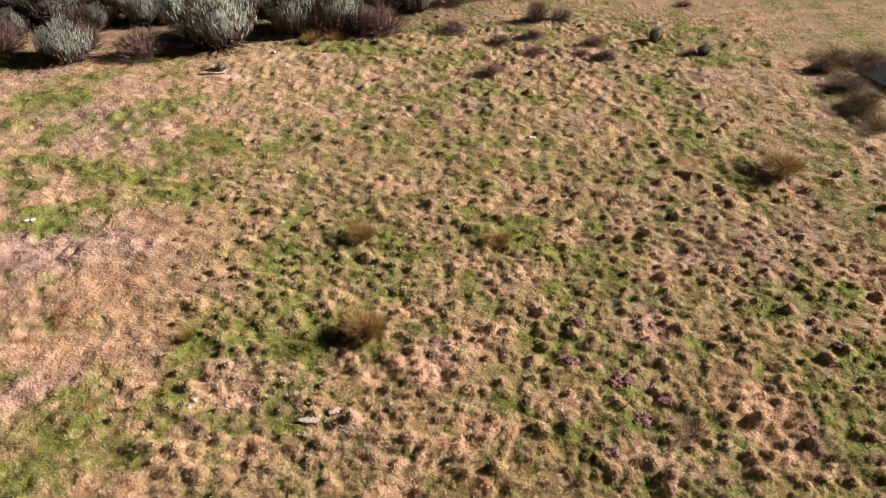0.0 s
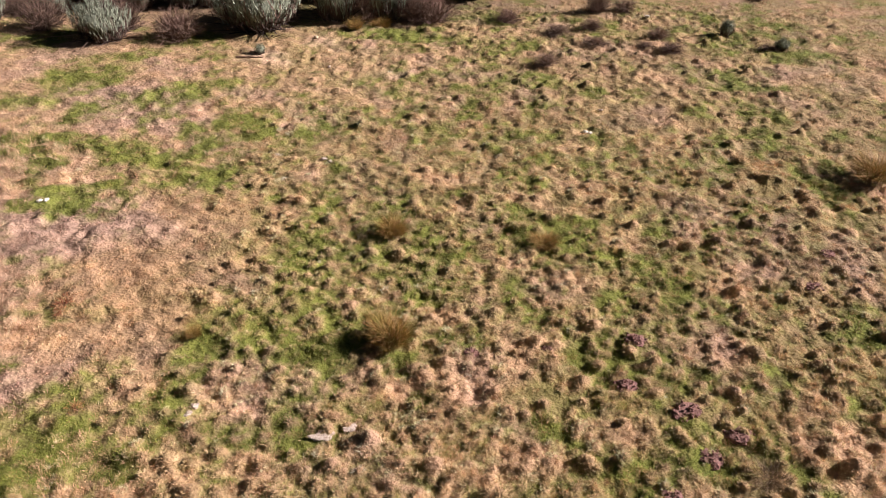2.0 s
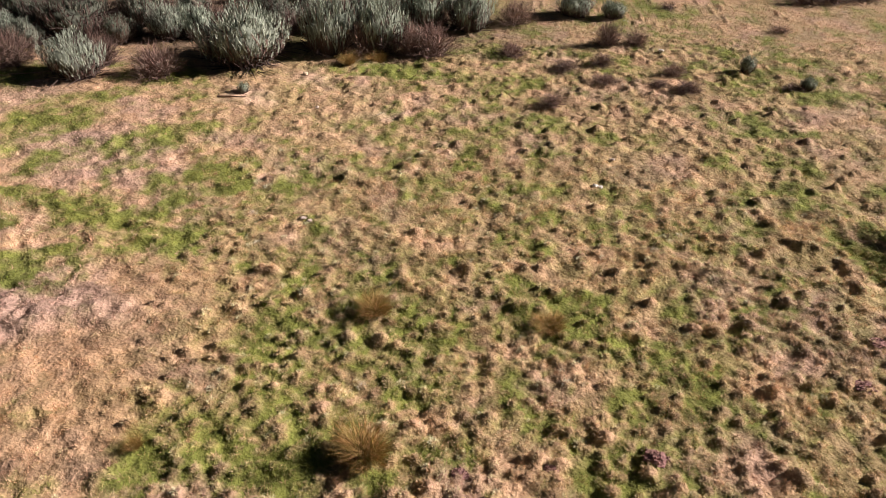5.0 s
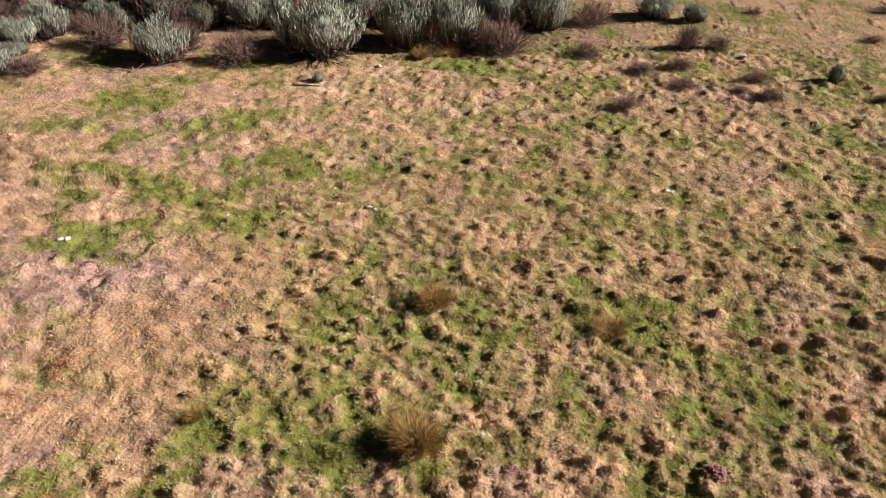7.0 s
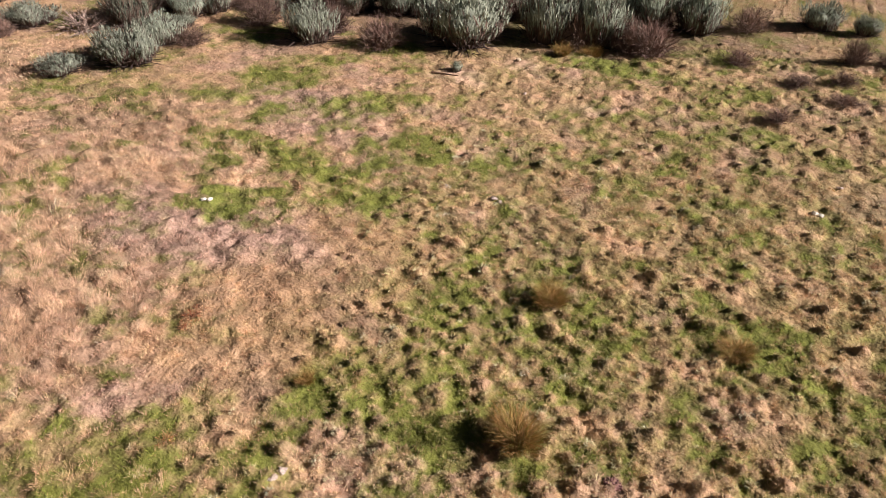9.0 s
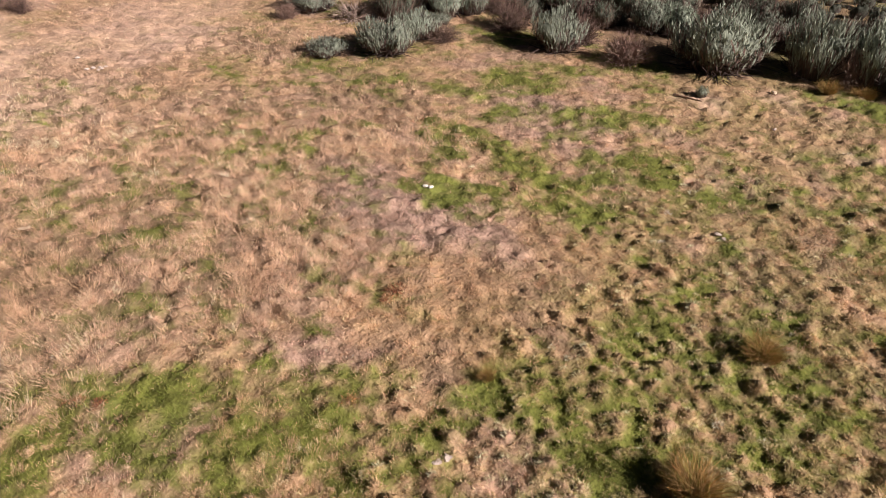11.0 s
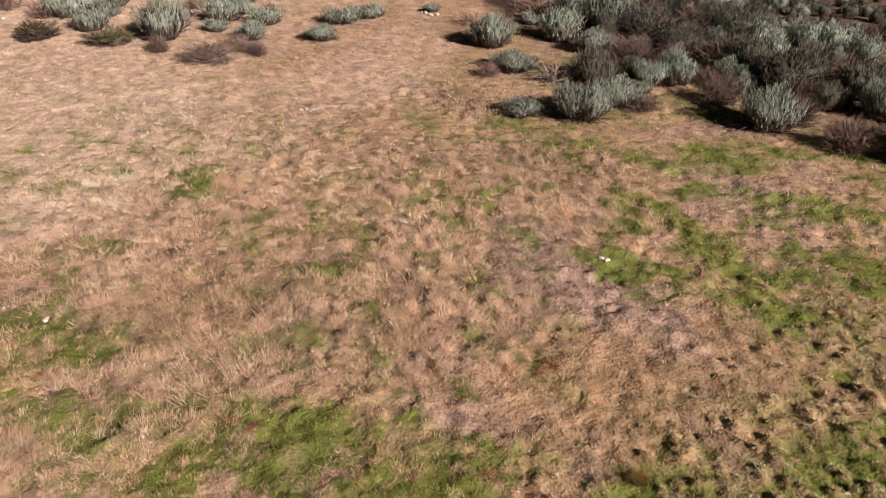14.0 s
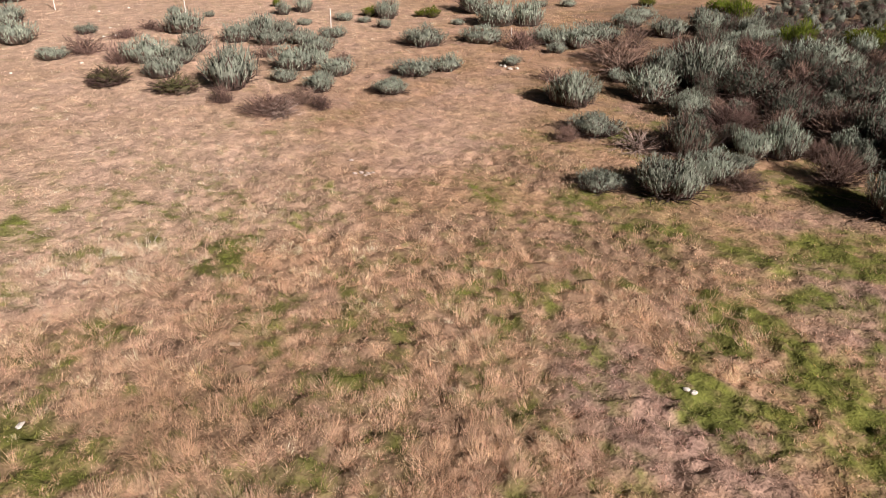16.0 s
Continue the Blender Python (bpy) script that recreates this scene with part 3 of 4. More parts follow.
def build_rough(count):
    """Long dry grass in clumps that lie over in swathes; short wisps where the turf is close."""
    x, y, r = fan(count, 4.5, 70, 1.15)
    f = fields(x, y)
    amount = np.maximum(f[1], 0.45 * (1 - 0.7 * f[5]) * ramp(fbm(x, y, 1.3, 141), 0.3, 0.6)) * (0.35 + 0.65 * ramp(fbm(x, y, 0.4, 143, 2), 0.38, 0.6))
    spots = 0.9 * ramp(fbm(x, y, 0.75, 145, 2), 0.52, 0.64) * (1 - 0.6 * f[5])
    amount = np.maximum(amount * (1 - 0.8 * f[0]), spots * (1 - 0.3 * f[0]))
    keep = R.random(count) < amount * (1 - 0.92 * cover("shaded_litter", x, y)) * (1 - 0.75 * f[2]) * (1 - 0.45 * f[3])
    x, y, r = x[keep], y[keep], r[keep]
    f = tuple(v[keep] for v in f)
    swathe = 0.8 * np.stack([lattice(x, y, 1.1, 111) - 0.5, lattice(x, y, 1.1, 113) - 0.5], 1) + R.normal(0, 0.28, (len(x), 2))
    tone = np.exp(R.normal(0.08, 0.17, len(x)) + 0.5 * (fbm(x, y, 0.9, 147) - 0.47))
    tall = (0.11 + 0.19 * R.random(len(x)) ** 1.4) * (0.5 + 0.6 * f[1])
    pieces = []
    for near in (True, False):
        sel = np.where((r < 23) == near)[0]
        i = np.repeat(sel, 64 if near else 18)
        n = len(i)
        k = np.maximum(1, r[i] / 14) ** 0.6
        out = R.normal(0, 1, (n, 2))
        px, py = x[i] + out[:, 0] * tall[i] * 0.38 * k, y[i] + out[:, 1] * tall[i] * 0.38 * k
        root = np.stack([px, py, height(px, py) - 0.02], 1)
        way = unit(np.c_[swathe[i] + 0.36 * out + R.normal(0, 0.16, (n, 2)), np.full(n, 1.0)])
        length = tall[i] * (0.6 + 0.7 * R.random(n)) * k ** 0.25
        fi = tuple(v[i] for v in f)
        tint = np.clip(colours(px, py, (fi[0] * 0.35, *fi[1:]), 0.13) * tone[i][:, None] * 1.12, 0, 0.75)
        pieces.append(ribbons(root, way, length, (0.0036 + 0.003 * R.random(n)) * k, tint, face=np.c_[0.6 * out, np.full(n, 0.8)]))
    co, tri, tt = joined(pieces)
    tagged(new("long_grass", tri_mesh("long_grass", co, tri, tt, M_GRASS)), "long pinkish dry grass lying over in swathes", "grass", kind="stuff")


def build_wisps(count):
    """Short dry and green wisps that roughen the close turf."""
    x, y, r = fan(count, 4.5, 62, 1.3)
    f = fields(x, y)
    keep = R.random(count) < (1 - 0.92 * cover("shaded_litter", x, y)) * (1 - 0.68 * f[5]) * (1 - 0.6 * f[2]) * (0.35 + 0.65 * ramp(fbm(x, y, 0.5, 171, 2), 0.3, 0.6))
    x, y, r = x[keep], y[keep], r[keep]
    f = tuple(v[keep] for v in f)
    tint0 = colours(x, y, (f[0] * 0.7, *f[1:]), 0.17) * 1.16
    calm = r > 26
    tint0[calm] = colours(x, y, (f[0] * 0.8, *f[1:]), 0.12)[calm]
    tall = 0.05 + 0.075 * R.random(len(x)) ** 1.5
    pieces = []
    for near in (True, False):
        sel = np.where((r < 24) == near)[0]
        i = np.repeat(sel, 14 if near else 6)
        n = len(i)
        k = np.maximum(1, r[i] / 14) ** 0.6
        out = R.normal(0, 1, (n, 2))
        px, py = x[i] + out[:, 0] * 0.035 * k, y[i] + out[:, 1] * 0.035 * k
        root = np.stack([px, py, height(px, py) - 0.01], 1)
        way = unit(np.c_[0.5 * out + R.normal(0, 0.3, (n, 2)), np.full(n, 0.9)])
        length = tall[i] * (0.6 + 0.8 * R.random(n)) * k ** 0.25
        tint = np.clip(tint0[i] * np.exp(R.normal(0, 0.12, (n, 1))), 0, 0.75)
        pieces.append(ribbons(root, way, length, (0.0055 + 0.0045 * R.random(n)) * k, tint, face=np.c_[0.6 * out, np.full(n, 0.8)]))
    co, tri, tt = joined(pieces)
    tagged(new("wispy_grass", tri_mesh("wispy_grass", co, tri, tt, M_GRASS)), "short wisps of dry grass on the close turf", "grass", kind="stuff")


build_wisps(56000)
build_turf(380000)
build_tussocks()
build_rough(60000)

# ---- shrubs ----


def lobes(rng, n):
    """A lumpy dome: how far it reaches in a given direction."""
    ways = unit(np.c_[rng.normal(0, 1, (n, 2)), rng.random(n) * 1.1])
    reach = 0.72 + 0.28 * rng.random(n)

    def radius(d):
        near = np.clip(d @ ways.T, 0, 1) ** 6
        return 0.5 + 0.5 * np.max(near * reach, axis=1)

    return radius


def dome(rng, n, low=0.0):
    z = low + (1 - low) * rng.random(n)
    a = rng.random(n) * 2 * np.pi
    s = np.sqrt(1 - z * z)
    return np.stack([s * np.cos(a), s * np.sin(a), z], 1)


def flare(z):
    """How wide a crown is at a height: a narrow foot under a spreading top."""
    return 0.62 + 0.38 * ramp(z, 0.02, 0.42)


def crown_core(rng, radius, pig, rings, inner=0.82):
    """The dense inside of a crown: an added solid, lumpy dome just below the outer sprigs, with shade put into its
    colour, darkest low down.
    """
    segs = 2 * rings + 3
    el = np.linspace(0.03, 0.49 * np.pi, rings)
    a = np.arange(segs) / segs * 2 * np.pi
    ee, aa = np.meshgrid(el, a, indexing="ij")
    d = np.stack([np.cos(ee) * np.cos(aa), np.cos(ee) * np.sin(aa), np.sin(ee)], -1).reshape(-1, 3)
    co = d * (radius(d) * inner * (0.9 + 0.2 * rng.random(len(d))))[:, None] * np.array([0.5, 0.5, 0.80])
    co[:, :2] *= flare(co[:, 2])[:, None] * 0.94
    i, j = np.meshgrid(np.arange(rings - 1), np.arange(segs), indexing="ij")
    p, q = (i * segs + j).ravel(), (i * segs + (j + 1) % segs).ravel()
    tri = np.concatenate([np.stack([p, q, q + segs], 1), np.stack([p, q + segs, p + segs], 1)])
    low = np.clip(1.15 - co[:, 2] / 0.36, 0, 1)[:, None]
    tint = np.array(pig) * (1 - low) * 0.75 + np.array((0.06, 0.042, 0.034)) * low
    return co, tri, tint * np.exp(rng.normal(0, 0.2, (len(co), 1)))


def leafy_arrays(rng, sprigs, leaves, pig, upright=0.6, spread=0.5, fat=1.0, brown=0.12, core=0):
    """Foliage of a shrub that is 1 wide and 1 high: upright sprigs with narrow leaves all along, over a dense inside."""
    radius = lobes(rng, 13)
    d = dome(rng, sprigs, -0.05)
    r = radius(d) * (0.72 + 0.28 * rng.random(sprigs) ** 0.5)
    base = d * r[:, None] * np.array([0.5, 0.5, 0.80])
    base[:, 2] = np.maximum(base[:, 2], 0.04) + 0.02
    base[:, :2] *= flare(base[:, 2])[:, None]
    way = unit(d * np.array([1, 1, 0.6]) * (1 - upright) + np.array([0, 0, upright]) + rng.normal(0, 0.12, (sprigs, 3)))
    size = (0.065 + 0.085 * rng.random(sprigs)) * (1 if sprigs > 1000 else 1.15 if sprigs > 500 else 1.5)
    tone = np.array(pig) * np.exp(rng.normal(0, 0.16, (sprigs, 1)) + 0.5 * (lattice(9 * d[:, 0] + 40, 9 * d[:, 1] + 9 * d[:, 2], 1.6, 31)[:, None] - 0.5))
    # sprigs browned inside and low down: dead twigs, plus crown shade in the colour
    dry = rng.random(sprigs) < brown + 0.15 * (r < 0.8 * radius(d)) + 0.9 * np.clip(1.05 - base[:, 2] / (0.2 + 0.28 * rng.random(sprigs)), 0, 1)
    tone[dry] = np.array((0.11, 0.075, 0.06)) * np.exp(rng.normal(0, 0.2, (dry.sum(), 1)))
    i = np.repeat(np.arange(sprigs), leaves)
    n = len(i)
    s = np.tile(np.linspace(0, 0.85, leaves), sprigs)
    root = base[i] + way[i] * (size[i] * s)[:, None]
    out = unit(way[i] * 0.95 + rng.normal(0, spread, (n, 3)))
    length = size[i] * (0.6 - 0.2 * s) * (0.8 + 0.4 * rng.random(n))
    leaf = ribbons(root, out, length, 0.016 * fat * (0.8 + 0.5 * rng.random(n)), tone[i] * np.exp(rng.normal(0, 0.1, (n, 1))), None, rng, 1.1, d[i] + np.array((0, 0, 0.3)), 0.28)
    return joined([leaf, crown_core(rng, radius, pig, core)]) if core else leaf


def twig_arrays(rng, count, pig, fork=2, wide=1.0, top=1.0, thick=1.0):
    """Twigs of a shrub that is 1 wide and 1 high: bent stems that fork towards the tips."""
    d = dome(rng, count, 0.08)
    reach = d * np.array([0.5 * wide, 0.5 * wide, top]) * (0.65 + 0.35 * rng.random(count))[:, None]
    root = np.c_[rng.normal(0, 0.07 * wide, (count, 2)), np.zeros(count)]
    mid = root + (reach - root) * 0.5 * np.array([0.85, 0.85, 1.05]) + rng.normal(0, 0.03, (count, 3))
    pieces = []
    tone = np.array(pig) * np.exp(rng.normal(0, 0.25, (count, 1)))

    def limb(a, b, w0, w1, tt):
        n = len(a)
        along = unit(b - a)
        s0 = unit(np.cross(along, rng.normal(0, 1, (n, 3))))
        s1 = unit(np.cross(along, s0))
        co = np.stack([a + s0 * w0, a - s0 * w0 * 0.5 + s1 * w0 * 0.87, a - s0 * w0 * 0.5 - s1 * w0 * 0.87, b + s0 * w1, b - s0 * w1 * 0.5 + s1 * w1 * 0.87, b - s0 * w1 * 0.5 - s1 * w1 * 0.87], 1).reshape(-1, 3)
        k = (6 * np.arange(n))[:, None, None]
        tri = (k + np.array([[0, 1, 4], [0, 4, 3], [1, 2, 5], [1, 5, 4], [2, 0, 3], [2, 3, 5]])[None]).reshape(-1, 3)
        return co, tri, np.repeat(tt, 6, axis=0)

    pieces.append(limb(root, mid, 0.008 * thick, 0.005 * thick, tone))
    for _ in range(fork):
        end = mid + (reach - mid) * (0.8 + 0.4 * rng.random(count))[:, None] + rng.normal(0, 0.06, (count, 3))
        end[:, 2] = np.maximum(end[:, 2], 0.02)
        pieces.append(ribbons(mid, unit(end - mid), np.linalg.norm(end - mid, axis=1), np.full(count, 0.011 * thick), tone * 1.05, None, rng))
        q = mid + (end - mid) * 0.5
        tip = q + (end - q) * 0.8 + rng.normal(0, 0.07, (count, 3))
        tip[:, 2] = np.maximum(tip[:, 2], 0.02)
        pieces.append(ribbons(q, unit(tip - q), np.linalg.norm(tip - q, axis=1), np.full(count, 0.008 * thick), tone * 1.1, None, rng))
    return joined(pieces)


SILVER, SAGE, BROOM, DARK = (0.265, 0.30, 0.232), (0.125, 0.138, 0.102), (0.12, 0.15, 0.016), (0.12, 0.115, 0.05)
DRY, GREYTWIG = (0.15, 0.10, 0.08), (0.24, 0.18, 0.15)
KINDS = {
    "silver": ("scrub_bush", "silvery grey-green scrub bush with upright leafy sprigs", "silvery grey-green scrub bushes"),
    "sage": ("scrub_bush", "dull grey-green scrub bush with brown twigs below", "dull grey-green scrub bushes"),
    "dry": ("dry_bush", "leafless purplish-brown twiggy bush on the dry grass", "leafless brown bushes"),
    "green": ("broom_bush", "bright yellow-green broom bush among grey scrub", "green broom bushes"),
    "dark": ("low_bush", "low dark olive-brown bush on dry grass", "low dark bushes"),
    "dead": ("dead_bush", "bleached dead bush of bare tangled branches", "dead bushes"),
    "rush": ("rush_tussock", "tall rusty-brown rush tussock in the grass", "rush tussocks"),
    "sedge": ("sedge_tussock", "dark grey-brown sedge tussock among pale grass", "sedge tussocks"),
    "dock": ("dock_plant", "rusty red-brown dead dock plant low in the grass", "dead dock plants"),
    "reed": ("reed_clump", "dark brown reed clump at the edge of the pond", "reed clumps by the pond"),
}
BUILT = {}


def shrub_meshes(kind, v, fine):
    """Meshes of one make of shrub: part name, mesh, material."""
    rng = np.random.default_rng(1000 + 17 * v + 131 * sorted(KINDS).index(kind) + (0 if fine else 7))
    q = 1.0 if fine else 0.42
    fat = 1.0 if fine else 1.5
    if kind in ("silver", "sage"):
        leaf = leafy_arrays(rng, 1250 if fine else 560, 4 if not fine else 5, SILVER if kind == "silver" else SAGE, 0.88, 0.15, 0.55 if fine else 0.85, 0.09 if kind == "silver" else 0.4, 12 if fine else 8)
        # inner twigs darkened, the crown's inside shade put into their colour
        twig = twig_arrays(rng, int(120 * q), (0.06, 0.042, 0.036), 2, 0.9, 0.72, 1.5)
    elif kind == "green":
        leaf = leafy_arrays(rng, 520, 5, BROOM, 0.6, 0.3, 1.0, 0.03, 9)
        twig = twig_arrays(rng, int(40 * q), (0.10, 0.075, 0.04), 2, 0.9, 0.8)
    elif kind == "dark":
        leaf = leafy_arrays(rng, 320, 9, DARK, 0.35, 0.5, fat, 0.3, 8)
        twig = twig_arrays(rng, 60, (0.12, 0.08, 0.06), 2, 1.0, 0.9)
    elif kind == "dry":
        leaf = leafy_arrays(rng, int(110 * q), 7, (0.17, 0.125, 0.10), 0.5, 0.5, 0.6 * fat, 0.6)
        twig = twig_arrays(rng, int(240 * q), DRY if v % 2 else (0.22, 0.145, 0.115), 3 if fine else 2, 1.0, 0.95, 0.7 if fine else 1.2)
    elif kind == "dock":
        leaf = leafy_arrays(rng, 70, 5, (0.36, 0.165, 0.075), 0.35, 0.6, 1.6, 0.0)
        twig = twig_arrays(rng, 24, (0.22, 0.09, 0.05), 2, 0.9, 0.9, 1.5)
    elif kind == "dead":
        leaf = None
        twig = twig_arrays(rng, 70, GREYTWIG if v % 2 == 0 else (0.30, 0.23, 0.19), 4, 1.05, 0.85, 1.3)
    else:
        pig = {"rush": (0.33, 0.205, 0.075), "sedge": (0.17, 0.125, 0.08), "reed": (0.17, 0.125, 0.06)}[kind]
        n = 2600 if kind == "rush" else 520
        a, s = rng.random(n) * 2 * np.pi, np.sqrt(rng.random(n))
        out = np.stack([np.cos(a), np.sin(a)], 1)
        root = np.c_[out * (s * (0.26 + 0.16 * np.sin(3 * a + v) ** 2))[:, None], np.zeros(n)]
        way = unit(np.c_[out * (0.05 + 0.42 * s)[:, None] + rng.normal(0, 0.38, (n, 2)), np.full(n, 1.0)])
        tone = np.array(pig) * np.exp(rng.normal(0, 0.25, (n, 1))) * np.exp(rng.normal(0, 0.08, (n, 3)))
        fresh = rng.random(n) < 0.18
        tone[fresh] = np.array((0.14, 0.15, 0.03)) * np.exp(rng.normal(0, 0.2, (fresh.sum(), 1)))
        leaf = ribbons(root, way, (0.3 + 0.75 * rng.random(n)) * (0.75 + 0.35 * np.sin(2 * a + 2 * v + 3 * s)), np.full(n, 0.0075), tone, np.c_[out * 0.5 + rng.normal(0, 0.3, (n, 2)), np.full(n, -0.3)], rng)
        twig = None
    out = []
    main = leaf if kind not in ("dry", "dead") else twig
    lo, hi = np.percentile(main[0], 1.5, axis=0), np.percentile(main[0], 98.5, axis=0)
    fit = np.array([1 / (hi[0] - lo[0]), 1 / (hi[1] - lo[1]), 1 / hi[2]])
    for a in (leaf, twig):
        if a is not None:
            a[0][:] = (a[0] - np.array([(lo[0] + hi[0]) / 2, (lo[1] + hi[1]) / 2, 0])) * fit
    if twig is not None:
        out.append(("branchwork", tri_mesh("branchwork", *twig, M_TWIG), M_TWIG))
    if leaf is not None:
        name = "rush_growth" if kind in ("rush", "sedge", "reed") else "foliage"
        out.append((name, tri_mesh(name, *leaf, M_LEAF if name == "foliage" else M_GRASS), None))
    return out


# the thicket behind, with its edge of single bushes above
EDGE = ((-20.5, 32.5), (-15.5, 35.0), (-9.4, 36.5), (-4.1, 38.5), (-1.8, 42.0), (-1.0, 46.0), (-4.0, 62.0), (-30.0, 80.0), (-60.0, 84.0), (-53.0, 64.0), (-47.0, 52.0), (-40.0, 41.0), (-33.5, 33.5), (-28.5, 30.0), (-24.5, 29.5))
OUTSIDE = ((3.0, 50.0), (14.0, 54.0), (28.0, 60.0), (24.0, 75.0), (-2.0, 70.0))


def within(x, y, ring):
    hit = False
    for (ax, ay), (bx, by) in zip(ring, ring[1:] + ring[:1]):
        if (ay > y) != (by > y) and x < (bx - ax) * (y - ay) / (by - ay) + ax:
            hit = not hit
    return hit


COUNT = {}


def shrub(kind, x, y, wide, tall, fine=True, label=""):
    """A shrub of a kind at a place, with its width and height; alike makes share their meshes."""
    c = COUNT[kind] = COUNT.get(kind, 0) + 1
    rng = np.random.default_rng(9000 + c * 7 + len(kind))
    v = c % (5 if kind in ("silver", "sage", "dry") else 2)
    name, text, group = KINDS[kind]
    size = Matrix.Diagonal((wide, wide, tall, 1))
    m = pose(x, y, float(height(x, y)[0]) - 0.03, 0, 0, float(rng.random() * 360)) @ size
    key = (kind, v, fine)
    if key in BUILT:
        s = BUILT[key].scale
        ob = copy_thing(BUILT[key], m @ Matrix.Diagonal((1 / s[0], 1 / s[1], 1 / s[2], 1)))
    else:
        ob = new(name)
        ob.matrix_basis = m
        BUILT[key] = ob
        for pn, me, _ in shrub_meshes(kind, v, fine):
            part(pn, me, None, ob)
    if kind in ("silver", "sage", "dry"):
        word = "large " if wide > 2.2 else "small " if wide < 1.1 else "low " if tall < 0.5 * wide else ""
        text = word + text + (" in the thicket" if within(x, y, EDGE) and kind != "dry" else "")
    return tagged(ob, label or text, "plant" if kind == "dock" else "bush" if kind not in ("rush", "sedge", "reed") else "grass clump", group)


shrub("silver", -16.88, 30.39, 2.18, 1.64)
shrub("silver", -10.91, 33.53, 3.56, 2.42)
shrub("silver", -7.77, 35.91, 2.54, 2.54)
shrub("silver", -20.35, 33.10, 1.31, 1.16)
shrub("silver", -15.27, 35.85, 1.79, 1.52)
shrub("silver", -14.27, 36.42, 1.62, 1.40)
shrub("silver", -5.51, 36.65, 2.43, 2.43)
shrub("silver", -3.88, 40.00, 2.21, 2.21)
shrub("silver", -1.51, 40.34, 2.30, 2.30)
shrub("silver", 3.85, 43.28, 1.92, 1.21)
shrub("silver", 5.89, 42.86, 1.15, 0.89)
shrub("silver", 10.77, 35.15, 0.6, 0.75)
shrub("silver", 12.7, 33.28, 0.6, 0.5)
shrub("dry", 12.1, 33.2, 0.9, 0.3)
shrub("sage", -17.06, 34.79, 1.30, 1.18)
shrub("silver", -10.03, 30.47, 0.43, 0.43)
shrub("sage", -19.33, 34.97, 3.22, 2.00)
shrub("silver", -21.36, 24.65, 2.46, 1.39)
shrub("silver", -21.95, 26.93, 1.84, 1.09)
shrub("silver", -22.79, 22.56, 1.58, 0.68)
shrub("silver", -31.85, 27.27, 2.43, 1.60)
shrub("silver", -27.95, 25.86, 2.27, 0.91)
shrub("silver", -40.51, 24.30, 1.99, 0.91, False)
shrub("silver", -40.17, 22.22, 2.26, 0.91, False)
shrub("silver", -37.20, 19.62, 1.71, 0.79)
shrub("silver", -46.67, 25.41, 2.83, 1.21, False)
shrub("silver", -52.93, 24.88, 1.07, 0.70, False)
shrub("silver", -56.26, 26.29, 1.82, 1.53, False)
shrub("silver", -56.60, 23.01, 1.26, 0.65, False)
shrub("silver", -61.10, 20.99, 1.44, 1.37, False)
shrub("silver", -56.19, 19.87, 1.11, 0.51, False)
shrub("silver", -60.60, 19.25, 1.05, 1.05, False)
shrub("silver", -53.81, 17.87, 1.51, 0.99, False)
shrub("silver", -52.19, 14.31, 1.84, 1.19, False)
shrub("silver", -53.23, 16.22, 2.25, 1.49, False)
shrub("silver", -50.73, 16.32, 2.34, 0.99, False)
shrub("silver", -50.07, 18.16, 1.64, 1.05, False)
shrub("silver", -47.80, 18.62, 2.23, 1.09, False)
shrub("silver", -51.33, 20.62, 1.82, 0.76, False)
shrub("silver", -43.68, 16.17, 2.41, 1.46, False)
shrub("silver", -41.93, 18.18, 1.96, 0.99, False)
shrub("silver", -44.70, 17.88, 1.26, 0.80, False)
shrub("silver", -41.58, 15.15, 1.44, 0.69, False)
shrub("silver", -39.14, 16.49, 1.52, 1.00)
shrub("silver", -41.28, 12.22, 2.85, 2.27, False)
shrub("silver", -45.06, 9.15, 2.04, 1.18, False)
shrub("silver", -48.78, 8.54, 2.57, 1.45, False)
shrub("silver", -47.84, 10.38, 1.67, 1.03, False)
shrub("silver", -56.57, 11.37, 2.58, 1.56, False)
shrub("silver", -50.48, 11.52, 1.92, 1.20, False)
shrub("silver", -51.66, 3.39, 1.81, 0.73, False)
shrub("silver", -57.24, 0.99, 2.89, 1.47, False)
shrub("silver", -64.88, -0.26, 2.99, 1.33, False)
shrub("silver", -58.52, 5.22, 1.44, 0.63, False)
shrub("silver", -64.14, 11.38, 1.09, 0.59, False)
shrub("silver", -61.84, 13.83, 0.77, 0.44, False)
shrub("silver", -55.79, 33.58, 2.83, 1.82, False)
shrub("silver", -50.58, 32.90, 3.02, 1.87, False)
shrub("silver", -46.06, 29.47, 2.79, 1.06, False)
shrub("silver", -52.04, 30.35, 0.96, 0.47, False)
shrub("silver", -49.81, 35.10, 2.18, 1.83, False)
shrub("silver", -44.31, 33.02, 1.96, 1.19, False)
shrub("silver", -43.34, 33.52, 1.78, 1.26, False)
shrub("silver", -42.42, 34.68, 2.31, 1.36, False)
shrub("silver", -41.44, 32.33, 1.19, 0.65, False)
shrub("silver", -43.15, 36.74, 2.78, 1.38, False)
shrub("silver", -46.76, 41.76, 2.23, 1.02, False)
shrub("silver", -48.91, 44.44, 2.36, 1.04, False)
shrub("silver", -40.01, 28.31, 1.04, 0.53, False)
shrub("silver", -55.56, 42.23, 1.32, 0.64, False)
shrub("silver", -56.43, 39.99, 1.31, 0.54, False)
shrub("silver", -31.17, 31.51, 2.45, 1.72, False)
shrub("silver", -34.56, 32.06, 1.30, 0.69, False)
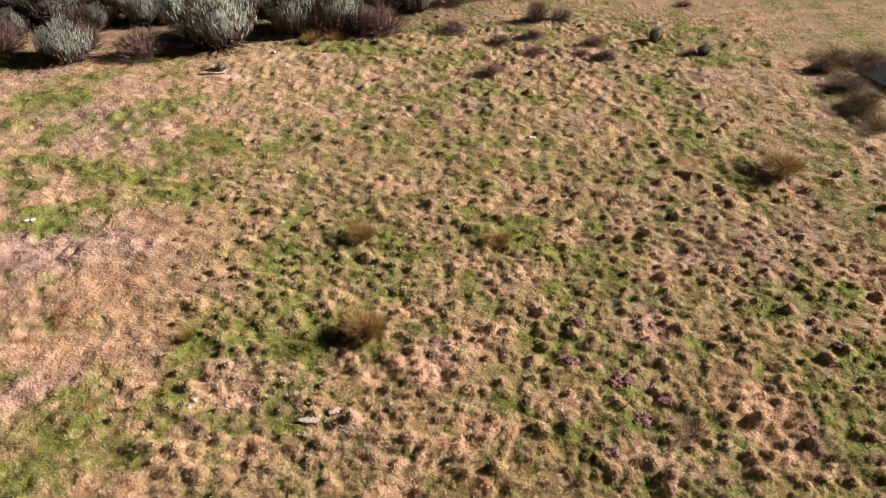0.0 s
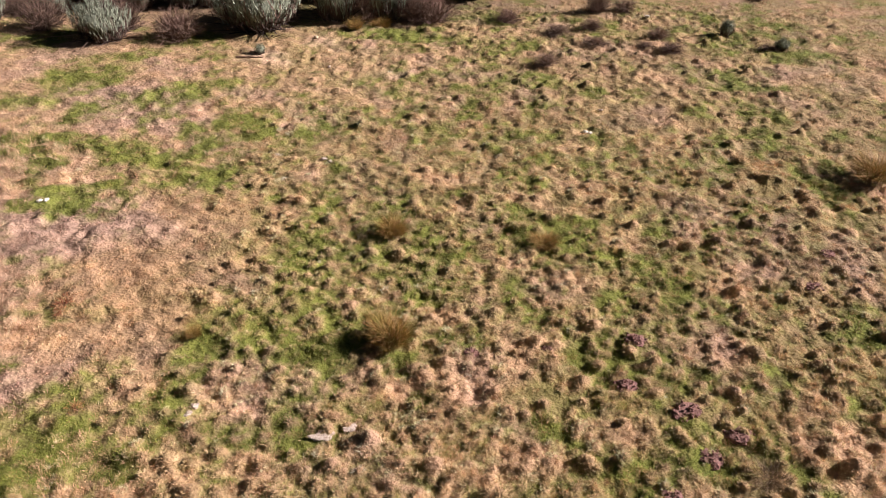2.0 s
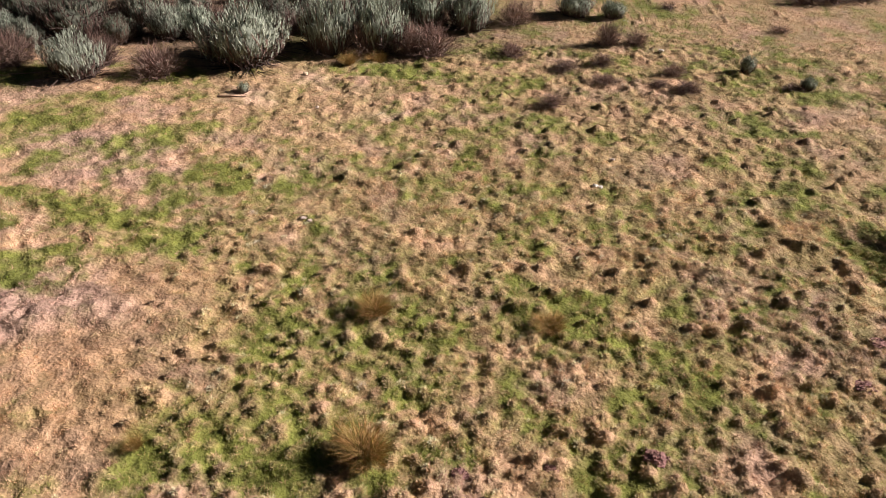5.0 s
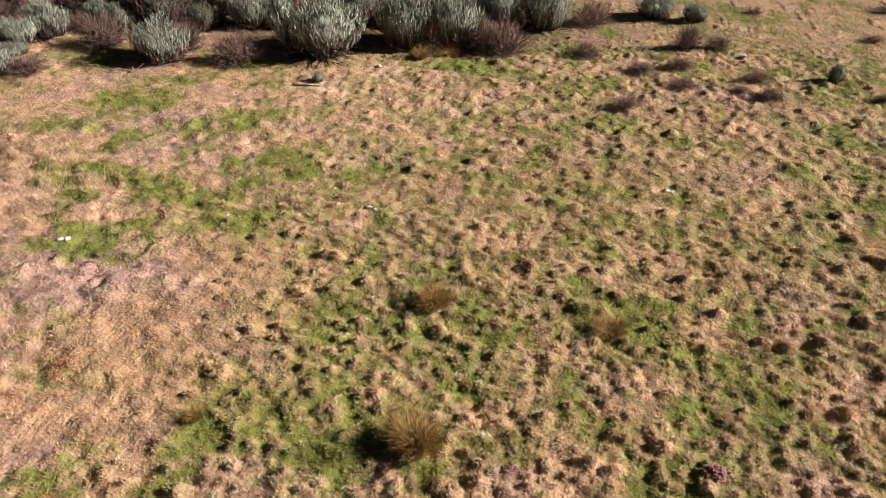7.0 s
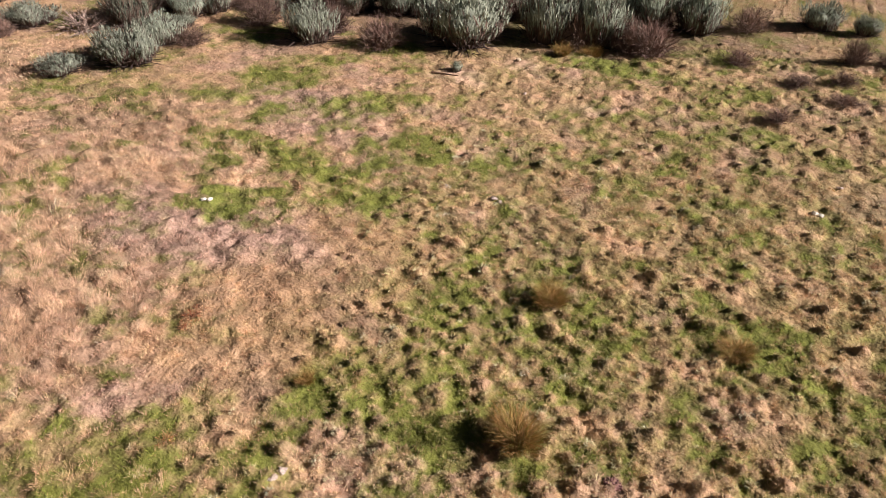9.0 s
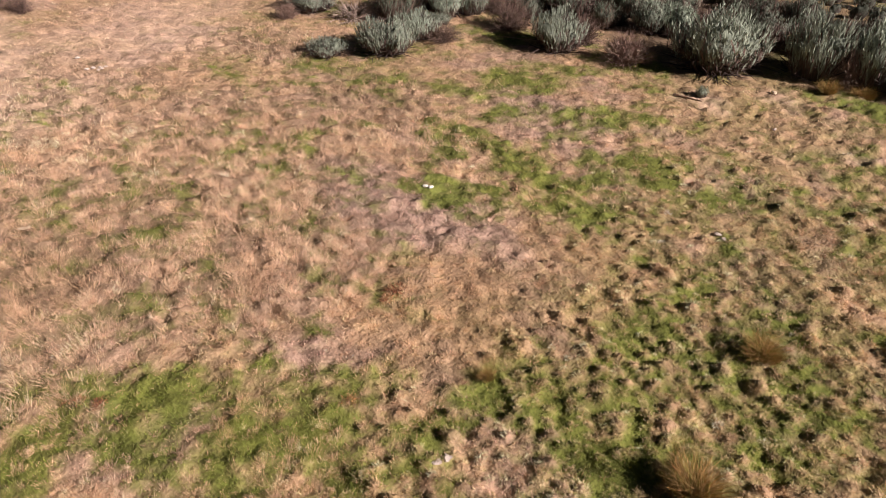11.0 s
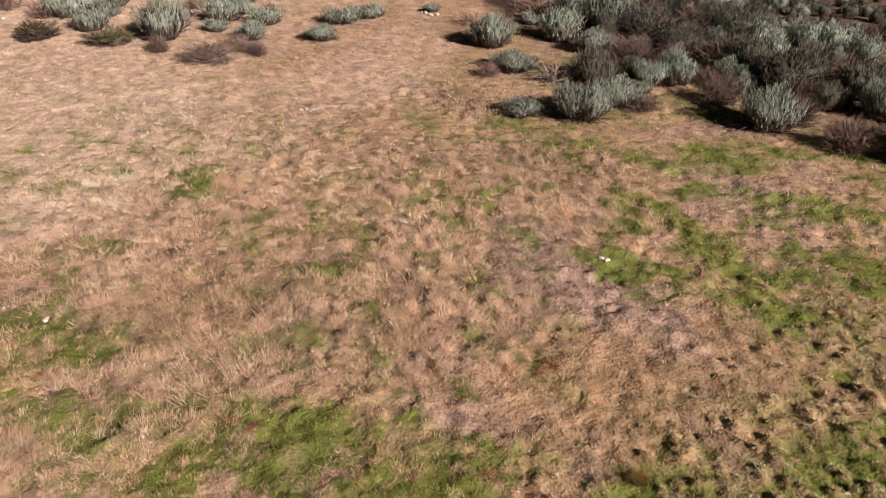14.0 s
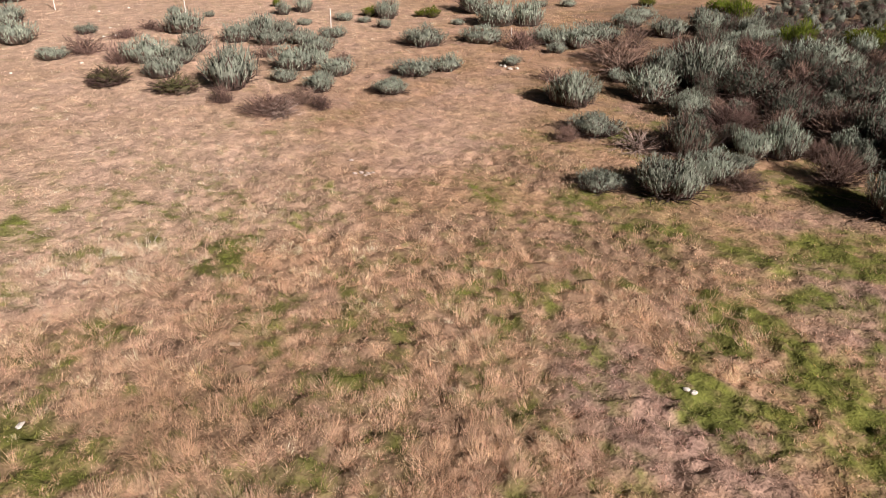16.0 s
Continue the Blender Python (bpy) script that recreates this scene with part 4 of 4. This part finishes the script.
shrub("silver", -22.36, 28.93, 0.96, 0.54)
shrub("silver", -28.42, 31.33, 1.98, 1.19)
shrub("silver", -43.45, 46.02, 2.24, 1.65, False)
shrub("silver", -55.38, 24.18, 1.07, 0.47, False)
shrub("silver", -31.85, 35.44, 3.53, 2.31, True)
shrub("sage", -24.44, 27.97, 1.95, 1.58, True)
shrub("silver", -23.06, 30.23, 1.50, 1.17, True)
shrub("sage", -29.01, 36.61, 4.05, 1.74, True)
shrub("silver", -32.41, 44.54, 3.40, 1.77, False)
shrub("sage", -26.91, 40.75, 3.60, 1.83, True)
shrub("sage", -25.35, 34.95, 2.86, 1.60, True)
shrub("sage", -22.01, 35.72, 2.49, 1.87, True)
shrub("dry", -38.20, 34.54, 4.23, 1.43, True)
shrub("dry", -25.57, 31.43, 2.41, 1.45, True)
shrub("dry", -23.11, 35.18, 2.50, 1.50, True)
shrub("silver", -42.96, 42.29, 2.55, 1.34, False)
shrub("dry", -35.05, 42.23, 2.66, 1.37, False)
shrub("dry", -16.42, 31.98, 1.47, 1.29)
shrub("dry", -13.88, 31.36, 1.90, 1.30)
shrub("dry", -19.79, 31.04, 2.0, 1.4)
shrub("dry", -3.05, 36.26, 1.99, 1.48)
shrub("dry", 0.69, 41.49, 1.83, 1.17)
shrub("dry", 5.15, 38.35, 1.28, 1.15)
shrub("dry", 6.49, 38.49, 1.15, 0.65)
shrub("dry", 4.63, 35.65, 1.06, 0.48)
shrub("dry", 4.54, 33.43, 1.04, 0.40)
shrub("dry", 2.22, 30.82, 1.02, 0.46)
shrub("dry", 7.76, 32.64, 1.11, 0.42)
shrub("dry", 7.52, 34.54, 1.09, 0.51)
shrub("dry", 6.69, 33.08, 0.75, 0.28)
shrub("dry", 13.86, 41.01, 1.03, 0.39, False)
shrub("dry", -6.41, 35.78, 1.60, 1.60)
shrub("dry", 2.90, 34.84, 1.15, 0.44)
shrub("dry", 0.60, 36.64, 1.34, 0.61)
shrub("dry", 16.93, 46.70, 2.22, 0.86, False)
shrub("dry", 18.55, 46.97, 2.62, 1.06, False)
shrub("dry", 20.42, 47.51, 2.31, 0.91, False)
shrub("dry", 9.17, 44.95, 1.02, 0.42, False)
shrub("dry", -4.10, 36.19, 1.60, 1.40)
shrub("dry", -20.77, 27.45, 1.47, 0.76)
shrub("dry", -27.69, 24.21, 1.04, 0.71)
shrub("dry", -44.58, 19.41, 1.06, 0.61, False)
shrub("dry", -47.40, 15.40, 1.89, 0.86, False)
shrub("dry", -49.02, 7.09, 1.71, 1.36, False)
shrub("dry", -58.43, 9.35, 1.79, 0.68, False)
shrub("dry", -56.08, 7.66, 1.97, 0.75, False)
shrub("dry", -52.22, 5.14, 2.38, 1.25, False)
shrub("dry", -36.10, 15.73, 1.01, 0.73)
shrub("dry", -36.12, 28.85, 1.91, 0.73, False)
shrub("dry", -41.10, 37.98, 2.35, 1.39, False)
shrub("dry", -43.58, 30.89, 2.26, 1.41, False)
shrub("dry", -35.41, 32.89, 2.78, 1.32, False)
shrub("dry", -25.58, 28.89, 1.79, 1.18)
shrub("dry", -37.49, 14.94, 2.01, 0.76)
shrub("dry", -38.86, 11.46, 1.18, 0.89)
shrub("dry", -57.16, 10.09, 1.32, 0.53, False)
shrub("rush", -6.65, 34.43, 0.75, 0.55)
shrub("rush", -5.50, 35.13, 0.85, 0.5)
shrub("rush", -2.54, 17.63, 0.84, 0.54)
shrub("rush", -2.01, 13.39, 1.03, 0.79)
shrub("rush", 1.64, 17.52, 0.80, 0.31)
shrub("green", -49.78, 53.55, 2.32, 1.04, False)
shrub("green", -44.71, 50.36, 2.12, 2.12, False)
shrub("green", -36.88, 48.00, 2.21, 1.80, False)
shrub("green", -37.68, 47.08, 1.70, 0.98, False)
shrub("green", -34.94, 52.52, 3.18, 1.63, False)
shrub("green", -55.39, 29.71, 1.20, 0.85, False)
shrub("green", -55.82, 28.94, 0.92, 0.55, False)
shrub("green", -53.71, 49.03, 1.38, 0.73, False)
shrub("green", -57.32, 25.28, 1.11, 0.77, False)
shrub("green", -64.30, 19.50, 0.66, 0.63, False)
shrub("dark", -41.53, 9.48, 2.06, 0.79)
shrub("dark", -44.28, 6.41, 2.07, 0.87)
shrub("dark", -74.56, -1.10, 3.45, 1.31)
shrub("dead", -35.67, 13.70, 1.8, 0.8)
shrub("dry", -36.3, 13.2, 2.4, 1.0)
shrub("dead", -25.61, 26.52, 2.18, 0.83)
shrub("dry", 17.48, 31.11, 1.20, 0.63)
shrub("dry", 17.62, 29.07, 1.60, 0.70)
shrub("dry", 17.35, 26.99, 1.31, 0.72)
shrub("dry", 20.70, 33.07, 1.82, 0.63)
shrub("dry", 19.61, 32.86, 1.28, 0.50)
shrub("reed", 17.89, 31.45, 1.22, 0.67)
shrub("reed", 18.09, 29.59, 1.40, 0.67)
shrub("reed", 19.88, 32.25, 1.52, 0.55)
shrub("reed", 16.97, 26.46, 1.29, 0.71)
shrub("reed", 17.28, 25.44, 1.26, 0.69)
shrub("reed", 17.92, 30.08, 1.06, 0.55)
shrub("reed", 18.57, 28.30, 1.14, 0.63)
shrub("reed", 18.73, 32.76, 1.02, 0.43)
shrub("reed", 21.14, 33.71, 1.58, 0.58)
shrub("reed", 18.25, 32.70, 1.30, 0.65)
shrub("reed", 19.27, 33.45, 1.15, 0.75)
shrub("reed", 18.29, 30.61, 1.05, 0.65)
shrub("reed", 18.12, 29.02, 1.15, 0.70)
shrub("reed", 17.12, 27.28, 1.15, 0.70)
shrub("reed", 17.29, 26.10, 1.00, 0.60)
shrub("reed", 20.52, 33.08, 1.30, 0.70)
shrub("reed", 18.37, 31.77, 1.25, 0.70)
shrub("reed", 17.12, 25.09, 1.05, 0.70)
shrub("reed", 17.66, 27.56, 1.30, 0.75)
shrub("sedge", 5.52, 10.31, 0.97, 0.37)
shrub("sedge", 8.20, 9.97, 0.57, 0.22)
shrub("sedge", 5.74, 12.95, 0.39, 0.15)
shrub("dock", -9.85, 13.85, 0.56, 0.21)
shrub("dock", -11.75, 7.13, 0.33, 0.12)
shrub("dock", -11.37, 7.37, 0.32, 0.12)
shrub("dock", -8.06, 10.82, 0.39, 0.15)
shrub("dock", -15.22, 3.90, 0.32, 0.13)
shrub("dock", -11.98, 6.95, 0.23, 0.09)
shrub("dock", -9.78, 13.44, 0.34, 0.13)
shrub("rush", 11.90, 21.70, 1.53, 0.58)
shrub("rush", -6.52, 13.22, 0.37, 0.32)

def build_thicket():
    taken = [(o.location.x, o.location.y, o.scale.x) for o in scene.objects if o.get("category") == "bush"]
    far, near = [], 0
    for _ in range(9000):
        x, y = float(R.uniform(-62, 30)), float(R.uniform(29, 84))
        inside = within(x, y, EDGE)
        if not inside and not (within(x, y, OUTSIDE) and R.random() < 0.35):
            continue
        if lattice(x, y, 5.0, 201) > 0.80 and y > 37:
            continue
        if math.hypot(x + 14.3, y - 33.4) < 2.1:
            continue
        if (x > -22 and y > 57) or (x > -38 and y > 66) or y > 78:
            continue
        w = float(R.uniform(0.8, 2.0))
        if any((x - a) ** 2 + (y - b) ** 2 < ((0.40 if y < 44 else 0.32) * (w + c)) ** 2 for a, b, c in taken):
            continue
        taken.append((x, y, w))
        pick = R.random()
        back = 0.18 * (y > 42)
        kind = "silver" if pick < 0.18 + back else "sage" if pick < 0.58 + back else "dry"
        h = w * float(R.uniform(0.55, 1.05))
        if kind == "dry":
            w, h = 0.95 * w, 0.85 * h
        if y < 44 or (x < -30 and y < 52):
            shrub(kind, x, y, w, h, y < 35.5, "")
        else:
            far.append((kind, x, y, w, h))
    stock = {}
    pieces = []
    for i, (kind, x, y, w, h) in enumerate(far):
        rng = np.random.default_rng(500 + i)
        key = (kind, i % 4)
        if key not in stock:
            pig = {"silver": SILVER, "sage": SAGE, "dry": (0.12, 0.085, 0.072)}[kind]
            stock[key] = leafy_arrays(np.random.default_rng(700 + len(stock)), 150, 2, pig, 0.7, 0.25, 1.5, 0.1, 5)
        co, tri, tt = stock[key]
        a = rng.random() * 6.28
        c, s = math.cos(a), math.sin(a)
        p = np.stack([(co[:, 0] * c - co[:, 1] * s) * w + x, (co[:, 0] * s + co[:, 1] * c) * w + y, co[:, 2] * h + float(height(x, y)[0])], 1)
        pieces.append((p, tri, tt * np.exp(rng.normal(0, 0.15))))
    co, tri, tt = joined(pieces)
    tagged(new("far_scrub", tri_mesh("far_scrub", co, tri, tt, M_LEAF)), "far thicket of grey-green and brown scrub", "scrub", kind="stuff")


build_thicket()

# ---- small things ----


def stone_mesh(rng, rough=0.25, flat=0.6, sub=2):
    bm = bmesh.new()
    bmesh.ops.create_icosphere(bm, subdivisions=sub, radius=0.5)
    cuts = [Vector(rng.normal(0, 1, 3)).normalized() for _ in range(6)]
    off = Vector(rng.random(3) * 30)
    for v in bm.verts:
        k = 1 + rough * (noise.noise(v.co * 2.3 + off) + 0.6 * noise.noise(v.co * 6 + off))
        for c in cuts:
            over = v.co.dot(c) - 0.36
            if over > 0:
                v.co -= c * over * 0.8
        v.co *= k
        v.co.z *= flat
    return bm


def stone(x, y, size, flat=0.6, material=None, label="white quartz stone lying in the grass", seed=1, turn=0.0, long=1.0):
    rng = np.random.default_rng(seed)
    bm = stone_mesh(rng, 0.75 if flat < 0.5 else 0.4, flat, 3 if flat < 0.5 else 2)
    me = bpy.data.meshes.new("stone")
    bm.to_mesh(me)
    bm.free()
    me.materials.append(material or M_STONE)
    ob = new("stone", me)
    ob.matrix_basis = pose(x, y, float(height(x, y)[0]) + size * flat * 0.32, 0, 0, turn) @ Matrix.Diagonal((size * long, size, size, 1))
    return tagged(ob, label, "stone")


def molehill(x, y, size, seed):
    """A low heap of dug soil with clods."""
    rng = np.random.default_rng(seed)
    root = new("molehill")
    root.matrix_basis = pose(x, y, float(height(x, y)[0]) - 0.01)
    bm = bmesh.new()
    bmesh.ops.create_icosphere(bm, subdivisions=3, radius=1)
    off = Vector(rng.random(3) * 40)
    for v in bm.verts:
        k = 1 + 0.5 * noise.noise(v.co * 1.7 + off) + 0.25 * noise.noise(v.co * 5 + off)
        v.co = Vector((v.co.x * k * size * 0.5, v.co.y * k * size * 0.42, v.co.z * k * size * 0.13))
    part("earth_mound", bm, M_SOIL, root)
    bm = bmesh.new()
    for _ in range(26):
        a, q = rng.random() * 6.28, size * (0.1 + 0.5 * rng.random())
        s = size * (0.03 + 0.06 * rng.random())
        z = max(0.0, 0.12 * size * (1 - (q / (0.55 * size)) ** 2))
        m = pose(q * math.cos(a), q * 0.85 * math.sin(a), z + 0.02, *(rng.random(3) * 360)) @ Matrix.Diagonal((s, s * 0.8, s * 0.6, 1))
        bmesh.ops.create_icosphere(bm, subdivisions=1, radius=1, matrix=m)
    tagged(part("crumbled_soil", bm, M_SOIL, root), kind="stuff")
    return tagged(root, "small heap of purplish-brown dug soil in the grass", "molehill", "molehills in the meadow")


def post(x, y, tall, lean_x=0.0):
    bm = bmesh.new()
    bmesh.ops.create_cone(bm, cap_ends=True, segments=10, radius1=0.045, radius2=0.04, depth=tall + 0.3)
    bmesh.ops.translate(bm, verts=bm.verts, vec=(0, 0, tall / 2 - 0.15))
    bmesh.ops.bevel(bm, geom=[e for e in bm.edges if e.calc_face_angle(0) > 1], offset=0.008, segments=1, affect="EDGES")
    me = bpy.data.meshes.new("fence_post")
    bm.to_mesh(me)
    bm.free()
    me.materials.append(M_POST)
    ob = new("fence_post", me)
    ob.matrix_basis = pose(x, y, float(height(x, y)[0]), 0, lean_x, 0)
    return tagged(ob, "pale weathered fence post standing in dry ground", "post", "fence posts")


def log(x, y, length, thick, turn, tilt, label, seed=3):
    rng = np.random.default_rng(seed)
    bm = bmesh.new()
    rings = []
    for i in range(9):
        s = i / 8
        mid = Vector((length * (s - 0.5), 0.12 * length * math.sin(3 * s + seed) * 0.6, 0))
        r = thick * (1 - 0.6 * s)
        rings.append([bm.verts.new(mid + Vector((0, r * math.cos(a), r * math.sin(a))) * (1 + 0.25 * float(rng.normal()) * 0.5)) for a in np.linspace(0, 2 * math.pi, 8)[:-1]])
    for p, q in zip(rings, rings[1:]):
        for i in range(7):
            bm.faces.new((p[i], p[(i + 1) % 7], q[(i + 1) % 7], q[i]))
    bm.faces.new(rings[0][::-1]), bm.faces.new(rings[-1])
    me = bpy.data.meshes.new("dead_branch")
    bm.to_mesh(me)
    bm.free()
    me.materials.append(M_WOOD)
    ob = new("dead_branch", me)
    ob.matrix_basis = pose(x, y, float(height(x, y)[0]) + thick * 0.8 + abs(math.sin(radians(tilt))) * length * 0.48, 0, tilt, turn)
    return tagged(ob, label, "branch")


stone(-12.65, 17.83, 0.14, 0.6, M_STONE, "white stone, one of a pair in the green grass", 1, 20, 1.3)
stone(-12.51, 17.90, 0.16, 0.6, M_STONE, "white stone, one of a pair in the green grass", 2, 70, 1.2)
stone(-5.71, 11.11, 0.16, 0.3, M_BONE, "pale lichened stone in the green grass", 3, 30, 1.3)
stone(-5.78, 10.94, 0.17, 0.3, M_BONE, "pale lichened stone in the green grass", 4, 0, 1.0)
stone(-3.00, 10.63, 0.25, 0.2, M_BONE, "flat pale brown stone between tussocks", 5, 20, 1.7)
stone(-2.46, 10.89, 0.17, 0.3, M_BONE, "pale lichened stone in the grass", 6, 40, 1.4)
stone(-5.32, 21.58, 0.18, 0.5, M_BONE, "grey-white stone on short grass", 7, 10, 1.4)
stone(-5.12, 21.51, 0.18, 0.5, M_BONE, "grey-white stone on short grass", 8, 0, 1.0)
stone(3.34, 24.50, 0.18, 0.6, M_STONE, "white quartz stone lying in the grass", 9, 0, 1.0)
stone(3.50, 24.38, 0.15, 0.6, M_STONE, "white quartz stone lying in the grass", 10, 0, 1.0)
stone(4.04, 26.25, 0.14, 0.5, M_BONE, "grey-white stone on short grass", 11, 0, 1.4)
stone(7.48, 37.39, 0.26, 0.6, M_STONE, "white quartz stone lying in the grass", 12, 0, 1.0)
stone(-18.38, 8.81, 0.18, 0.35, M_TANSTONE, "flat tan stone in long dry grass", 13, 60, 1.8)
stone(-17.34, 4.20, 0.16, 0.5, M_STONE, "white stone in the green grass", 14, 150, 1.6)
stone(-27.55, 14.72, 0.18, 0.6, M_BONE, "pale stone in a small scattered heap", 15, 88, 1.2)
stone(-27.72, 15.04, 0.22, 0.6, M_BONE, "pale stone in a small scattered heap", 16, 10, 1.2)
stone(-27.46, 15.23, 0.20, 0.6, M_BONE, "pale stone in a small scattered heap", 17, 22, 1.2)
stone(-27.30, 15.04, 0.14, 0.6, M_BONE, "pale stone in a small scattered heap", 18, 16, 1.2)
stone(-27.50, 15.42, 0.13, 0.6, M_BONE, "pale stone in a small scattered heap", 19, 30, 1.2)
stone(-28.98, 15.02, 0.17, 0.6, M_BONE, "pale stone in a small scattered heap", 20, 82, 1.2)
stone(-39.81, 27.74, 0.26, 0.7, M_STONE, "white stone beside a leaning stake", 21, 13, 1.2)
stone(-39.23, 27.80, 0.28, 0.7, M_STONE, "white stone beside a leaning stake", 22, 23, 1.2)
stone(-38.97, 28.11, 0.23, 0.7, M_STONE, "white stone beside a leaning stake", 23, 35, 1.2)
stone(-40.13, 27.65, 0.17, 0.7, M_STONE, "white stone beside a leaning stake", 24, 6, 1.2)
stone(-49.63, 4.99, 0.23, 0.6, M_STONE, "small white stone on bare sandy ground", 25, 0, 1.0)
stone(-48.78, 1.40, 0.19, 0.6, M_STONE, "small white stone on bare sandy ground", 26, 0, 1.0)
stone(-59.56, 5.23, 0.18, 0.6, M_STONE, "small white stone on bare sandy ground", 27, 0, 1.0)
stone(-60.02, 6.70, 0.19, 0.6, M_STONE, "small white stone on bare sandy ground", 28, 0, 1.0)
stone(-56.90, 7.00, 0.22, 0.6, M_STONE, "small white stone on bare sandy ground", 29, 0, 1.0)
stone(-57.18, 7.26, 0.22, 0.6, M_STONE, "small white stone on bare sandy ground", 30, 0, 1.0)
stone(-57.00, 6.26, 0.22, 0.6, M_STONE, "small white stone on bare sandy ground", 31, 0, 1.0)
stone(-67.80, 8.23, 0.21, 0.6, M_STONE, "small white stone on bare sandy ground", 32, 0, 1.0)
stone(-67.07, 6.00, 0.21, 0.6, M_STONE, "small white stone on bare sandy ground", 33, 0, 1.0)
stone(-42.45, 16.48, 0.10, 0.6, M_STONE, "small white stone on bare sandy ground", 34, 0, 1.0)
stone(-8.13, 32.78, 0.25, 0.6, M_TANSTONE, "sandy stone at the edge of the thicket", 35, 0, 1.0)
stone(-6.86, 29.59, 0.16, 0.6, M_BONE, "grey-white stone on short grass", 36, 0, 1.0)
molehill(-0.17, 13.14, 0.32, 40)
molehill(1.55, 13.46, 0.28, 41)
molehill(3.53, 13.81, 0.44, 42)
molehill(3.15, 12.47, 0.44, 43)
molehill(4.28, 11.86, 0.60, 44)
molehill(5.17, 11.31, 0.53, 45)
molehill(4.51, 10.69, 0.53, 46)
molehill(3.60, 9.76, 0.38, 47)
molehill(8.23, 10.39, 0.50, 48)
molehill(8.28, 16.15, 0.45, 49)
molehill(10.10, 13.01, 0.37, 50)
molehill(9.09, 17.55, 0.35, 51)
post(-69.07, 2.83, 1.62, 0)
post(-63.89, 12.26, 0.99, -4)
post(-54.31, 21.32, 1.34, 2)
post(-46.85, 32.04, 0.66, 0)
log(-10.30, 29.83, 1.20, 0.05, 5, -2, "dark fallen branch on bare sandy earth", 8)
log(-40.02, 29.74, 1.00, 0.04, 60, -55, "leaning broken grey stake beside white stones", 5)
log(-25.70, 26.26, 2.20, 0.03, 20, -2, "bleached fallen branch lying at the thicket edge", 20)
log(-26.37, 26.03, 1.50, 0.03, 60, -2, "bleached fallen branch lying at the thicket edge", 60)
log(-24.44, 26.14, 1.80, 0.03, 130, -2, "bleached fallen branch lying at the thicket edge", 130)
log(-19.02, 30.19, 2.60, 0.03, 15, -2, "bleached fallen branch lying at the thicket edge", 15)

# the pond at the meadow's eastern edge
bm = bmesh.new()
bmesh.ops.create_circle(bm, cap_ends=True, segments=48, radius=1)
for v in bm.verts:
    k = 1 + 0.12 * math.sin(3 * math.atan2(v.co.y, v.co.x) + 1)
    v.co = Vector((v.co.x * POND[2] * k, v.co.y * POND[3] * k, 0))
me = bpy.data.meshes.new("water")
bm.to_mesh(me)
bm.free()
me.materials.append(M_WATER)
pond = new("water", me)
pond.location = (POND[0], POND[1], float(land(POND[0] + POND[2] + 2, POND[1])) - 0.22)
tagged(pond, "small still pond reflecting blue sky at the meadow edge", "pond", kind="structure")
